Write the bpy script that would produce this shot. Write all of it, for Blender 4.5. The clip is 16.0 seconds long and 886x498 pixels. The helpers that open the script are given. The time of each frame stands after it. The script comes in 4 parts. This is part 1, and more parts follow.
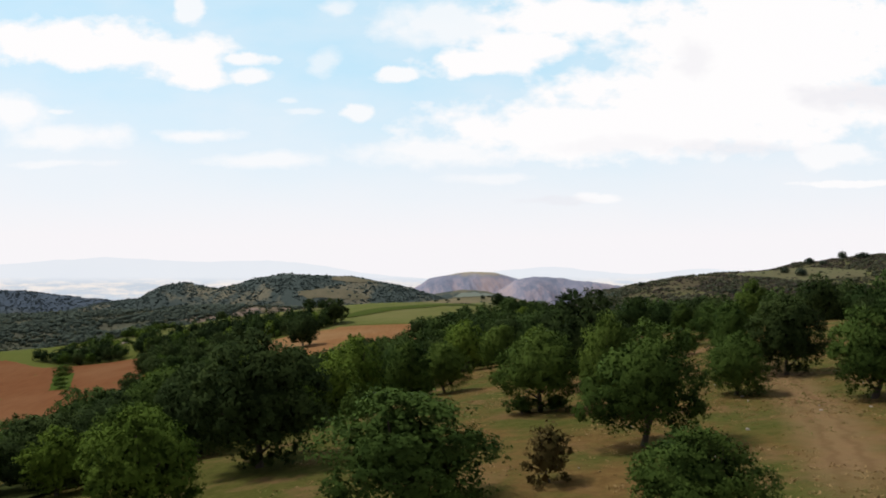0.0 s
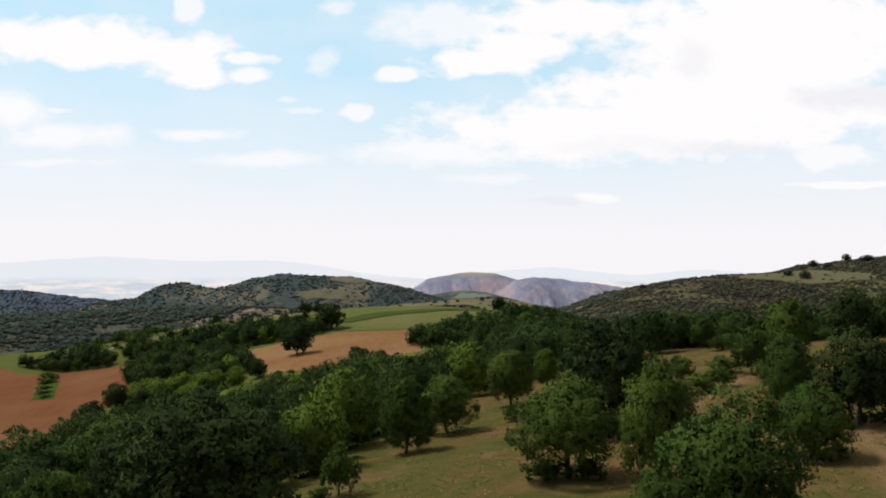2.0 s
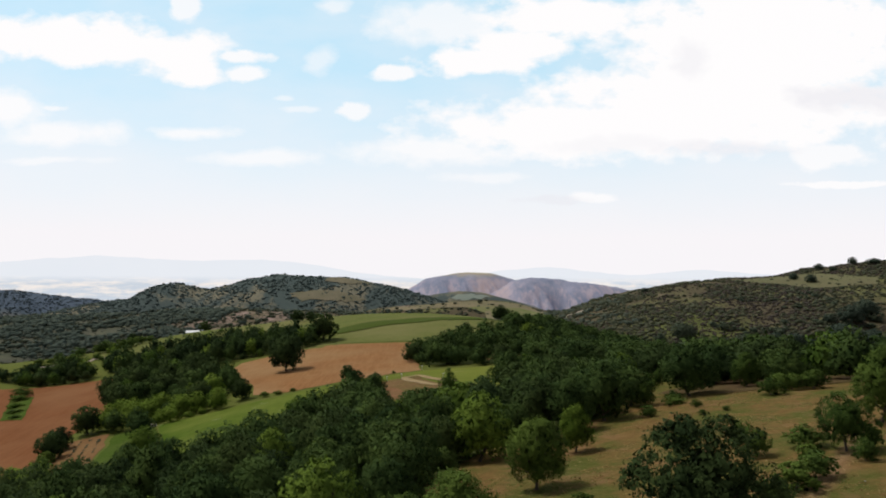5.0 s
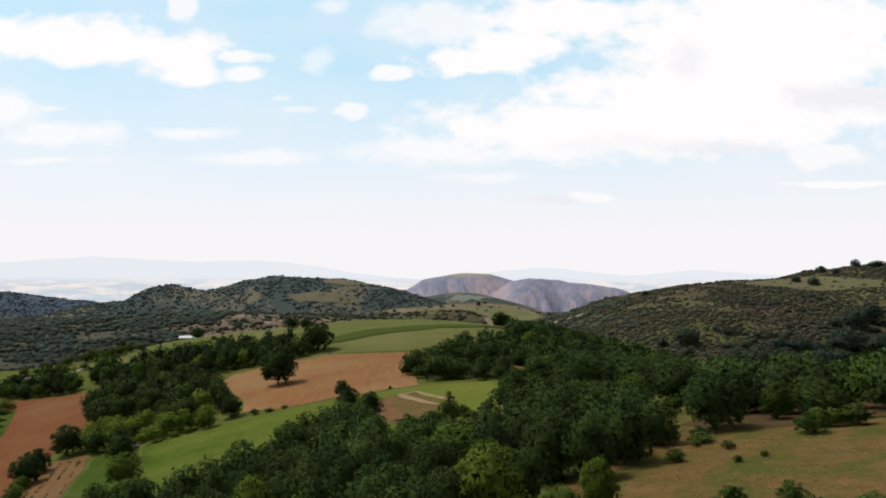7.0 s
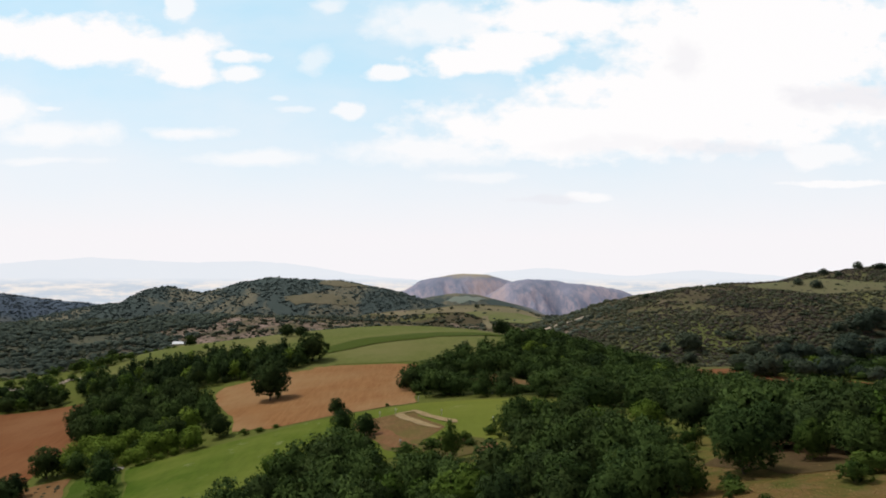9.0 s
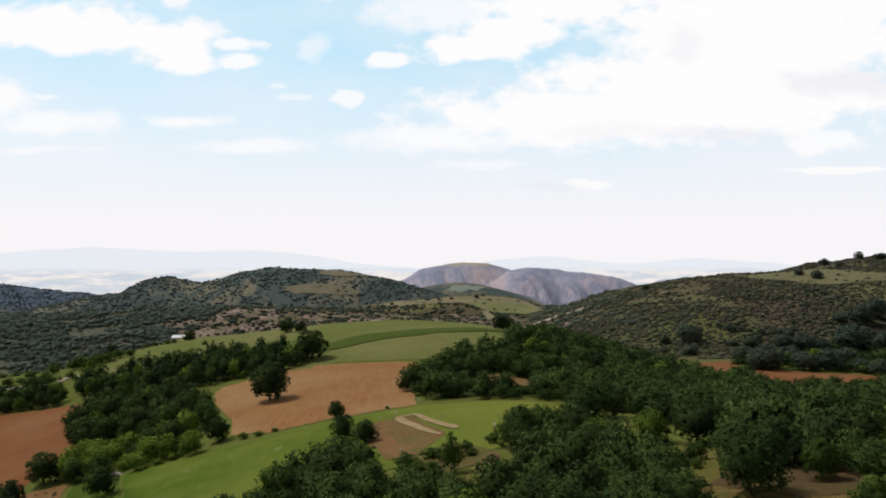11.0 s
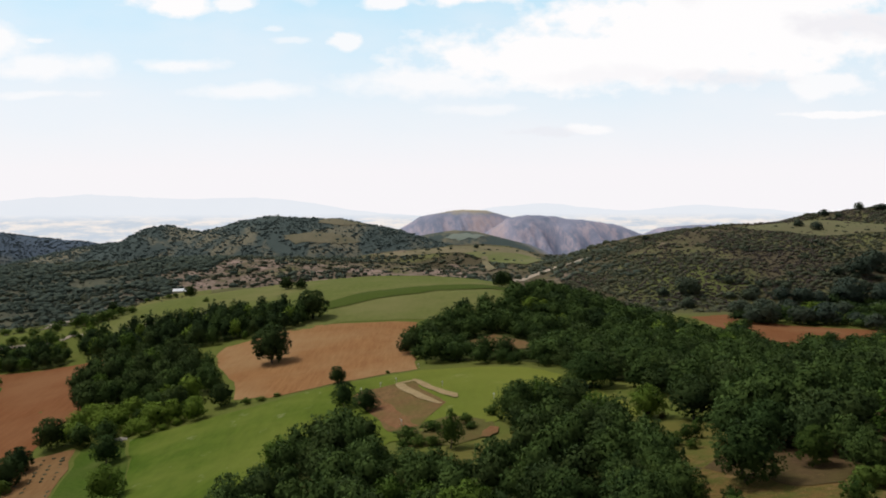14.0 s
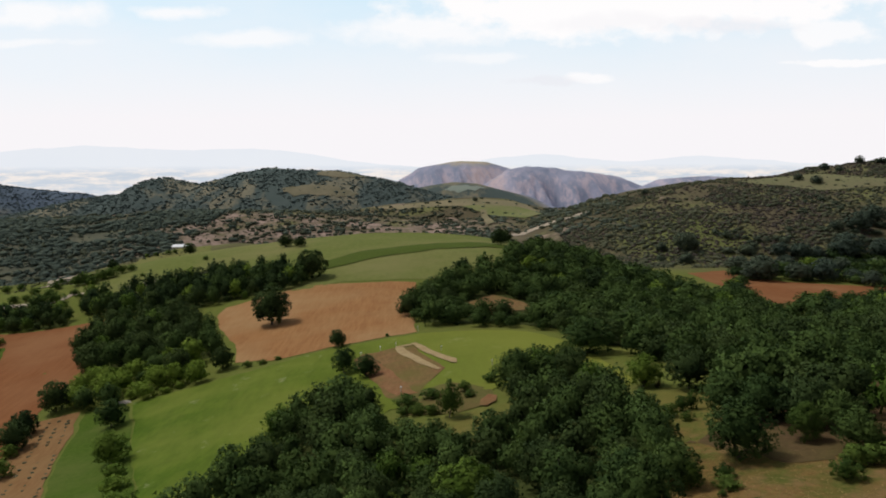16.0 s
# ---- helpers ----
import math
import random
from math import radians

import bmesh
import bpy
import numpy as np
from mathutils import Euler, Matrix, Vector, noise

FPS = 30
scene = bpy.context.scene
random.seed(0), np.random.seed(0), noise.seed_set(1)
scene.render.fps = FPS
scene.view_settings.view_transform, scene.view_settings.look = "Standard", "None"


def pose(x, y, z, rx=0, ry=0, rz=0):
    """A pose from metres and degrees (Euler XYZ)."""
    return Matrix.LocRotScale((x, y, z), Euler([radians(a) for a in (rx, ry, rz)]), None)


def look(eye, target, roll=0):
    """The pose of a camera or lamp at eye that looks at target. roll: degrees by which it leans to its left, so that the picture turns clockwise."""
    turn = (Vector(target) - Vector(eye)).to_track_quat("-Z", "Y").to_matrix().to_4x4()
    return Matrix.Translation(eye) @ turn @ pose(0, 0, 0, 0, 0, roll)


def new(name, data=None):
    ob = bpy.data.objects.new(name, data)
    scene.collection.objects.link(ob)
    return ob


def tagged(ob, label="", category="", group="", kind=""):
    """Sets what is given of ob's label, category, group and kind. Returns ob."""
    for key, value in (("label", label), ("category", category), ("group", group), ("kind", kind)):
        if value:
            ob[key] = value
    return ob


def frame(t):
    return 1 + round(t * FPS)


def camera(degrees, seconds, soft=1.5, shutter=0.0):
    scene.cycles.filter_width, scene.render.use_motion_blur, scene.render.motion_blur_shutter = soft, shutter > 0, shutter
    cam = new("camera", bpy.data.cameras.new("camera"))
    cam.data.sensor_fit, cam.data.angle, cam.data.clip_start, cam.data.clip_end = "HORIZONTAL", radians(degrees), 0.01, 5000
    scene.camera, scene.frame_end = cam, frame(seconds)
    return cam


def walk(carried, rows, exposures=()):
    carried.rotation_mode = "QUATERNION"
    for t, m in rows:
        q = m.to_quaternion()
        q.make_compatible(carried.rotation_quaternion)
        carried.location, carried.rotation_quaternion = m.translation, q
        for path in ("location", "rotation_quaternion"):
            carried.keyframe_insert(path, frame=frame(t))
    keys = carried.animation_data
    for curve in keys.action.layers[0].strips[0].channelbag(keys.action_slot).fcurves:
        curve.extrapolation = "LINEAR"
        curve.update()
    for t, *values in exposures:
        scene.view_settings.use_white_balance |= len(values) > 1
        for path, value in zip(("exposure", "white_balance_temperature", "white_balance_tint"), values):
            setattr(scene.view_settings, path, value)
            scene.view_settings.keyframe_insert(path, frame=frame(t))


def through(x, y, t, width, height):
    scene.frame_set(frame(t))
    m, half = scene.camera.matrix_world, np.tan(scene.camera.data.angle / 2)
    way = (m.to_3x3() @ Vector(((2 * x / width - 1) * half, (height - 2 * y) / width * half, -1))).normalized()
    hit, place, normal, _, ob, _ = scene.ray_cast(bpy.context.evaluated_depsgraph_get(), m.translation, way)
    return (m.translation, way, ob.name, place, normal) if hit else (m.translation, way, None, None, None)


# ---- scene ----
cam = camera(60.00, 16.0, 1.9)
PATH = [
    (0.0, pose(0.001, 0.000, 14.003, 91.223, 0.036, -0.000)),
    (0.5, pose(-0.214, 3.502, 14.704, 91.248, 0.003, -0.045)),
    (1.0, pose(-0.260, 6.590, 15.228, 91.223, -0.035, -0.063)),
    (1.5, pose(-0.329, 10.032, 15.801, 91.230, -0.079, -0.080)),
    (2.0, pose(-0.509, 14.160, 16.466, 91.209, -0.123, -0.098)),
    (2.5, pose(-0.650, 18.352, 17.076, 91.187, -0.160, -0.126)),
    (3.0, pose(-0.864, 22.598, 17.926, 91.191, -0.187, -0.176)),
    (3.5, pose(-1.149, 26.698, 18.914, 91.176, -0.207, -0.234)),
    (4.0, pose(-1.356, 30.600, 19.826, 91.150, -0.222, -0.262)),
    (6.5, pose(-2.057, 48.102, 24.301, 91.129, -0.183, -0.471)),
    (7.0, pose(-2.125, 51.567, 25.261, 91.132, -0.166, -0.503)),
    (7.5, pose(-2.204, 54.838, 26.179, 91.125, -0.145, -0.539)),
    (8.0, pose(-2.321, 58.116, 27.245, 91.116, -0.130, -0.585)),
    (8.5, pose(-2.390, 61.325, 28.237, 91.109, -0.113, -0.640)),
    (9.0, pose(-2.510, 64.360, 29.383, 91.121, -0.089, -0.678)),
    (9.2, pose(-2.540, 65.450, 29.840, 91.115, -0.074, -0.684)),
    (9.7, pose(-2.590, 66.850, 31.000, 91.080, -0.032, -0.694)),
    (10.3, pose(-2.615, 67.400, 32.420, 90.820, 0.020, -0.700)),
    (10.9, pose(-2.627, 67.510, 33.840, 90.300, 0.080, -0.704)),
    (11.5, pose(-2.632, 67.548, 35.262, 89.656, 0.130, -0.708)),
    (12.0, pose(-2.657, 67.594, 36.440, 89.017, 0.160, -0.727)),
    (12.5, pose(-2.627, 67.668, 37.616, 88.394, 0.173, -0.742)),
    (13.0, pose(-2.638, 67.753, 38.818, 87.746, 0.177, -0.755)),
    (13.5, pose(-2.651, 67.805, 40.095, 87.016, 0.173, -0.747)),
    (14.0, pose(-2.654, 67.847, 41.257, 86.166, 0.175, -0.743)),
    (14.5, pose(-2.652, 67.877, 42.431, 85.257, 0.184, -0.766)),
    (15.0, pose(-2.637, 67.906, 43.663, 84.299, 0.196, -0.789)),
    (15.5, pose(-2.605, 67.957, 44.827, 83.410, 0.202, -0.811)),
    (16.0, pose(-2.592, 68.065, 45.997, 82.481, 0.203, -0.820)),
]
walk(cam, PATH)

# ---- world and sun ----
SUN_ELEVATION, SUN_AZIMUTH = radians(57), radians(-68)   # azimuth clockwise from +y
EXPOSURE = 0.0
scene.view_settings.exposure = EXPOSURE

world = bpy.data.worlds.new("sky")
scene.world = world
world.use_nodes = True
wn, wl = world.node_tree.nodes, world.node_tree.links
wn.clear()


def wmath(op, a, b=None, clamp=False):
    n = wn.new("ShaderNodeMath")
    n.operation, n.use_clamp = op, clamp
    for k, v in ((0, a), (1, b)):
        if v is None:
            continue
        if isinstance(v, (int, float)):
            n.inputs[k].default_value = v
        else:
            wl.new(v, n.inputs[k])
    return n.outputs[0]


def wmix(fac, a, b):
    n = wn.new("ShaderNodeMix")
    n.data_type = "RGBA"
    for k, v in (("Factor", fac), (6, a), (7, b)):
        s = n.inputs[k] if k != "Factor" else n.inputs[0]
        if isinstance(v, (int, float)):
            s.default_value = v
        elif isinstance(v, tuple):
            s.default_value = (*v, 1)
        else:
            wl.new(v, s)
    return n.outputs[2]


geo = wn.new("ShaderNodeTexCoord")
sep = wn.new("ShaderNodeSeparateXYZ")
wl.new(geo.outputs["Generated"], sep.inputs[0])
ahead = wmath("MAXIMUM", sep.outputs[1], 0.05)
u_raw, v_raw = wmath("DIVIDE", sep.outputs[0], ahead), wmath("DIVIDE", sep.outputs[2], ahead)
uv = wn.new("ShaderNodeCombineXYZ")
wl.new(u_raw, uv.inputs[0]), wl.new(v_raw, uv.inputs[1])


def wnoise(scale, detail, rough, stretch):
    mp = wn.new("ShaderNodeMapping")
    mp.inputs["Scale"].default_value = stretch
    wl.new(uv.outputs[0], mp.inputs["Vector"])
    n = wn.new("ShaderNodeTexNoise")
    n.inputs["Scale"].default_value, n.inputs["Detail"].default_value, n.inputs["Roughness"].default_value = scale, detail, rough
    wl.new(mp.outputs[0], n.inputs["Vector"])
    return n


puff = wnoise(20, 7, 0.56, (1, 1.6, 1))
drift = wnoise(9, 5, 0.6, (1, 1.6, 1))
drift_rgb = wn.new("ShaderNodeSeparateXYZ")
wl.new(drift.outputs["Color"], drift_rgb.inputs[0])
u_raw = wmath("ADD", u_raw, wmath("MULTIPLY", wmath("SUBTRACT", drift_rgb.outputs[0], 0.5), 0.055))
v_raw = wmath("ADD", v_raw, wmath("MULTIPLY", wmath("SUBTRACT", drift_rgb.outputs[1], 0.5), 0.024))
edge = wmath("MULTIPLY", wmath("SUBTRACT", puff.outputs[0], 0.5), 2.4)

# white clouds: centre across, centre up, half width, half height, weight (tangents of the angles ahead of the start)
WHITE = [
    (-0.495, 0.295, 0.113, 0.029, 1.00), (-0.340, 0.273, 0.070, 0.030, 1.00), (-0.318, 0.245, 0.044, 0.014, 1.00), (-0.263, 0.270, 0.037, 0.010, 0.90),
    (-0.258, 0.249, 0.029, 0.011, 0.90), (0.432, 0.295, 0.222, 0.092, 1.00), (0.249, 0.181, 0.278, 0.042, 1.00), (0.375, 0.214, 0.253, 0.062, 1.00),
    (0.050, 0.264, 0.083, 0.018, 1.00), (0.168, 0.324, 0.113, 0.030, 1.00), (-0.053, 0.250, 0.040, 0.010, 0.90), (-0.108, 0.200, 0.019, 0.011, 0.80),
    (-0.333, 0.333, 0.019, 0.019, 0.80), (0.335, 0.251, 0.100, 0.044, 1.00), (0.507, 0.147, 0.052, 0.018, 0.80), (0.198, 0.088, 0.029, 0.008, 0.80),
    (0.529, 0.107, 0.066, 0.005, 0.90), (-0.405, 0.284, 0.085, 0.024, 1.00), (0.105, 0.288, 0.075, 0.026, 1.00), (-0.47, 0.275, 0.06, 0.016, 1.00),
]
VEIL = [
    (-0.561, 0.203, 0.059, 0.025, 0.90), (-0.495, 0.169, 0.088, 0.018, 0.80), (-0.322, 0.172, 0.063, 0.009, 0.80), (-0.222, 0.138, 0.081, 0.012, 0.70),
    (-0.009, 0.147, 0.125, 0.019, 0.80), (0.006, 0.317, 0.103, 0.034, 0.75), (-0.152, 0.267, 0.019, 0.021, 0.50), (-0.141, 0.340, 0.025, 0.010, 0.60),
    (-0.506, 0.203, 0.022, 0.004, 0.70), (-0.178, 0.204, 0.027, 0.005, 0.50), (-0.200, 0.220, 0.016, 0.004, 0.50), (0.065, 0.114, 0.066, 0.007, 0.50),
    (-0.510, 0.134, 0.066, 0.006, 0.60),
]
GREY = [
    (0.330, 0.270, 0.032, 0.022, 0.45), (0.537, 0.220, 0.081, 0.019, 0.70), (0.367, 0.152, 0.096, 0.010, 0.50), (0.150, 0.083, 0.059, 0.007, 0.50),
    (0.220, 0.158, 0.074, 0.012, 0.30),
]


def blobs(rows, ragged, crisp=1.5):
    total = None
    for cu, cv, a, b, weight in rows:
        du = wmath("DIVIDE", wmath("SUBTRACT", u_raw, cu), a)
        dv = wmath("DIVIDE", wmath("SUBTRACT", v_raw, cv), b)
        far = wmath("SQRT", wmath("ADD", wmath("MULTIPLY", du, du), wmath("MULTIPLY", dv, dv)))
        one = wmath("MULTIPLY", wmath("MULTIPLY", wmath("SUBTRACT", wmath("ADD", 1.16, wmath("MULTIPLY", edge, ragged)), far), crisp, True), weight)
        total = one if total is None else wmath("MAXIMUM", total, one)
    return total


sky = wn.new("ShaderNodeTexSky")
sky.sky_type, sky.sun_disc = "NISHITA", False
sky.sun_elevation, sky.sun_rotation = SUN_ELEVATION, SUN_AZIMUTH
sky.altitude, sky.air_density, sky.dust_density, sky.ozone_density = 900, 1.0, 1.5, 2.0
sky_scaled = wn.new("ShaderNodeMix")
sky_scaled.data_type, sky_scaled.blend_type = "RGBA", "MULTIPLY"
sky_scaled.inputs[0].default_value = 1.0
wl.new(sky.outputs[0], sky_scaled.inputs[6])
sky_scaled.inputs[7].default_value = (0.15, 0.15, 0.15, 1)
thin = wnoise(5, 5, 0.55, (1, 2.5, 1))
height = wmath("MULTIPLY", wmath("SUBTRACT", sep.outputs[2], 0.035), 4.8, True)
clear = wmath("MULTIPLY", wmath("SUBTRACT", 1.05, wmath("MULTIPLY", thin.outputs[0], 0.75), True), wmath("MULTIPLY", height, 0.95))
HAZE_WHITE, CLOUD_WHITE, CLOUD_GREY = (0.94, 0.915, 0.94), (1.0, 0.985, 0.99), (0.82, 0.81, 0.86)
blue = wmix(0.75, sky_scaled.outputs[2], (0.44, 0.85, 1.03))
tint = wmix(clear, HAZE_WHITE, blue)
tint = wmix(blobs(VEIL, 0.7), tint, CLOUD_WHITE)
tint = wmix(blobs(WHITE, 0.75, 2.3), tint, CLOUD_WHITE)
tint = wmix(wmath("MULTIPLY", blobs(GREY, 0.8), 0.85), tint, CLOUD_GREY)
sky_dim = wmath("MULTIPLY", wmath("SUBTRACT", wmath("SUBTRACT", sep.outputs[2], wmath("MULTIPLY", wmath("SUBTRACT", sep.outputs[1], 0.45), 0.9)), 0.36), 1.7, True)
sky_dim = wmath("MAXIMUM", sky_dim, wmath("MULTIPLY", wmath("SUBTRACT", sep.outputs[2], 0.36), 2.4, True))
tint = wmix(sky_dim, tint, (0.25, 0.252, 0.27))   # sky darkened overhead and behind the start, added to deepen shade on the land
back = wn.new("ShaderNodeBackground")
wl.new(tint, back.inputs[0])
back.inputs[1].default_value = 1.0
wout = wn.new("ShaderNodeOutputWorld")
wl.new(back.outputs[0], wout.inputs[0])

sun = new("sun", bpy.data.lights.new("sun", "SUN"))
sun.data.energy, sun.data.angle, sun.data.color = 2.5, radians(12), (1.0, 0.95, 0.87)
sun_from = Vector((math.sin(SUN_AZIMUTH) * math.cos(SUN_ELEVATION), math.cos(SUN_AZIMUTH) * math.cos(SUN_ELEVATION), math.sin(SUN_ELEVATION)))
sun.matrix_world = look(sun_from * 200, (0, 0, 0))

# ---- materials ----


class Mat:
    """A node material with short ways to wire it."""

    def __init__(self, name, rough=0.8, spec=0.2):
        self.m = bpy.data.materials.new(name)
        self.m.use_nodes = True
        self.n, self.l = self.m.node_tree.nodes, self.m.node_tree.links
        self.b = self.n["Principled BSDF"]
        self.b.inputs["Roughness"].default_value = rough
        self.b.inputs["Specular IOR Level"].default_value = spec
        self.pos = self.n.new("ShaderNodeNewGeometry")

    def put(self, v, s):
        if isinstance(v, (int, float)):
            s.default_value = v
        elif isinstance(v, tuple):
            s.default_value = (*v, 1) if len(v) == 3 else v
        else:
            self.l.new(v, s)

    def noise(self, scale, detail=4, rough=0.6, stretch=(1, 1, 1), turn=0.0):
        mp = self.n.new("ShaderNodeMapping")
        mp.inputs["Scale"].default_value = stretch
        mp.inputs["Rotation"].default_value = (0, 0, turn)
        self.l.new(self.pos.outputs["Position"], mp.inputs["Vector"])
        t = self.n.new("ShaderNodeTexNoise")
        t.inputs["Scale"].default_value, t.inputs["Detail"].default_value, t.inputs["Roughness"].default_value = scale, detail, rough
        self.l.new(mp.outputs[0], t.inputs["Vector"])
        return t.outputs[0]

    def ramp(self, v, a, b):
        r = self.n.new("ShaderNodeMapRange")
        r.inputs[1].default_value, r.inputs[2].default_value = a, b
        self.l.new(v, r.inputs[0])
        return r.outputs[0]

    def mix(self, f, a, b):
        x = self.n.new("ShaderNodeMix")
        x.data_type = "RGBA"
        self.put(f, x.inputs[0]), self.put(a, x.inputs[6]), self.put(b, x.inputs[7])
        return x.outputs[2]

    def math(self, op, a, b, clamp=False):
        x = self.n.new("ShaderNodeMath")
        x.operation, x.use_clamp = op, clamp
        self.put(a, x.inputs[0]), self.put(b, x.inputs[1])
        return x.outputs[0]

    def bump(self, v, strength, distance):
        x = self.n.new("ShaderNodeBump")
        x.inputs["Strength"].default_value, x.inputs["Distance"].default_value = strength, distance
        self.l.new(v, x.inputs["Height"])
        self.l.new(x.outputs[0], self.b.inputs["Normal"])

    def color(self, v):
        self.put(v, self.b.inputs["Base Color"])
        return self.m


def leaf_material(name, dark, light, dry=(0.10, 0.085, 0.03), through=0.14):
    m = Mat(name, 0.85, 0.02)
    info = m.n.new("ShaderNodeObjectInfo")
    leaf = m.math("MULTIPLY", m.math("SUBTRACT", m.pos.outputs["Random Per Island"], 0.5), 0.28)
    stand = m.math("MULTIPLY", m.math("SUBTRACT", m.ramp(m.noise(0.15, 3, 0.6), 0.32, 0.68), 0.5), 0.80)
    clump = m.math("MULTIPLY", m.math("SUBTRACT", m.ramp(m.noise(0.9, 4, 0.7), 0.34, 0.66), 0.5), 0.28)
    c = m.mix(m.math("ADD", m.math("ADD", leaf, clump), m.math("ADD", stand, 0.5), True), dark, light)
    hue = m.mix(info.outputs["Random"], (0.72, 0.78, 0.80), (1.22, 1.16, 1.0))
    x = m.n.new("ShaderNodeMix")
    x.data_type, x.blend_type = "RGBA", "MULTIPLY"
    x.inputs[0].default_value = 1.0
    m.l.new(c, x.inputs[6]), m.l.new(hue, x.inputs[7])
    c3 = m.mix(m.math("MULTIPLY", m.ramp(m.noise(3.0, 2), 0.68, 0.8), 0.12), x.outputs[2], dry)
    m.color(c3)
    tr = m.n.new("ShaderNodeBsdfTranslucent")
    m.l.new(c3, tr.inputs[0])
    sh = m.n.new("ShaderNodeMixShader")
    sh.inputs[0].default_value = through
    out = m.n["Material Output"]
    m.l.new(m.b.outputs[0], sh.inputs[1]), m.l.new(tr.outputs[0], sh.inputs[2]), m.l.new(sh.outputs[0], out.inputs[0])
    return m.m


M_OAK = leaf_material("oak leaves", (0.032, 0.060, 0.016), (0.134, 0.200, 0.045))
M_BRIGHT = leaf_material("bright leaves", (0.048, 0.088, 0.014), (0.160, 0.236, 0.045))
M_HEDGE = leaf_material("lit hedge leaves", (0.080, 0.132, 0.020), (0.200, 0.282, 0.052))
M_DARK = leaf_material("dark leaves", (0.018, 0.033, 0.014), (0.074, 0.110, 0.038))
M_WOOD = leaf_material("wood leaves", (0.020, 0.040, 0.014), (0.092, 0.142, 0.042))
M_SCRUB = leaf_material("scrub leaves", (0.050, 0.064, 0.047), (0.120, 0.126, 0.086))
M_HEATH = leaf_material("reddish heath scrub", (0.078, 0.064, 0.056), (0.160, 0.124, 0.102))
M_BROWN = leaf_material("browning leaves", (0.060, 0.062, 0.022), (0.15, 0.105, 0.045))
# distance haze is put into these bluer, paler leaf colours
M_HILLOAK_HAZE = leaf_material("hill oak leaves with haze tint", (0.045, 0.066, 0.056), (0.120, 0.152, 0.110))
M_SLOPEWOOD_HAZE = leaf_material("lower slope wood leaves with haze tint", (0.056, 0.078, 0.074), (0.112, 0.138, 0.116))
M_FARWOOD_HAZE = leaf_material("far wood leaves with haze tint", (0.068, 0.098, 0.108), (0.114, 0.147, 0.150))
M_WESTWOOD_HAZE = leaf_material("hazy western wood", (0.068, 0.095, 0.130), (0.100, 0.130, 0.162), (0.09, 0.09, 0.10))

bark = Mat("bark", 0.9, 0.1)
bark.bump(bark.noise(9, 5, 0.7, (1, 1, 0.25)), 0.7, 0.05)
M_BARK = bark.color(bark.mix(bark.noise(6, 4, 0.6, (1, 1, 0.3)), (0.055, 0.045, 0.036), (0.14, 0.12, 0.10)))

g = Mat("dry hill grass", 0.95, 0.01)
gx = g.n.new("ShaderNodeSeparateXYZ")
g.l.new(g.pos.outputs["Position"], gx.inputs[0])
straw_c = g.mix(g.ramp(g.noise(0.9, 7, 0.75), 0.3, 0.7), (0.120, 0.072, 0.026), (0.220, 0.140, 0.053))
olive_c = g.mix(g.ramp(g.noise(1.2, 7, 0.75), 0.3, 0.7), (0.054, 0.070, 0.015), (0.130, 0.124, 0.035))
near_c = g.mix(g.ramp(g.noise(0.085, 7, 0.72), 0.42, 0.58), straw_c, olive_c)
near_c = g.mix(g.math("MULTIPLY", g.ramp(gx.outputs[0], 4, -7), 0.85), near_c, olive_c)   # greener towards the wood
near_c = g.mix(g.math("MULTIPLY", g.ramp(g.noise(0.16, 5, 0.7), 0.53, 0.68), 0.75), near_c, (0.225, 0.130, 0.066))
for start, end, x0, slope, bend, wide in ((38, 100, 20.9, 0.437, -0.0022, 3.6), (96, 132, 23.5, 0.76, 0.0, 1.8)):
    along = g.math("SUBTRACT", gx.outputs[1], start)
    line = g.math("ADD", g.math("MULTIPLY", along, slope), g.math("ADD", g.math("MULTIPLY", g.math("MULTIPLY", along, along), bend), x0))
    off = g.math("ADD", g.math("ABSOLUTE", g.math("SUBTRACT", gx.outputs[0], line), 0.0), g.math("MULTIPLY", g.math("SUBTRACT", g.noise(0.35, 5, 0.7), 0.5), 3.2))
    worn = g.math("MULTIPLY", g.ramp(off, wide, wide * 0.3), g.math("MULTIPLY", g.ramp(gx.outputs[1], start - 4, start + 6), g.ramp(gx.outputs[1], end + 2, end - 6)))
    rut = g.math("MULTIPLY", g.ramp(g.math("ABSOLUTE", g.math("SUBTRACT", off, 0.9), 0.0), 0.5, 0.1), 0.6)
    near_c = g.mix(g.math("MULTIPLY", worn, 0.75), near_c, g.mix(rut, (0.270, 0.170, 0.090), (0.170, 0.098, 0.050)))
lush_c = g.mix(g.noise(0.5, 6, 0.7), (0.080, 0.108, 0.020), (0.150, 0.165, 0.044))
near_c = g.mix(g.math("MULTIPLY", g.ramp(gx.outputs[1], 185, 245), 0.85), near_c, lush_c)
rock_c = g.mix(g.ramp(g.noise(0.045, 6, 0.7), 0.36, 0.64), (0.120, 0.100, 0.066), (0.330, 0.240, 0.205))
bushy_c = g.mix(g.noise(0.09, 5, 0.7), (0.068, 0.060, 0.037), (0.130, 0.108, 0.068))
grassy_c = g.mix(g.noise(0.06, 6, 0.7), (0.105, 0.120, 0.044), (0.185, 0.176, 0.080))
scrub_c = g.mix(g.ramp(g.noise(0.013, 7, 0.68), 0.48, 0.66), bushy_c, grassy_c)
hx2 = g.math("MULTIPLY", g.math("SUBTRACT", gx.outputs[0], 262), 1 / 70)
hy2 = g.math("MULTIPLY", g.math("SUBTRACT", gx.outputs[1], 845), 1 / 85)
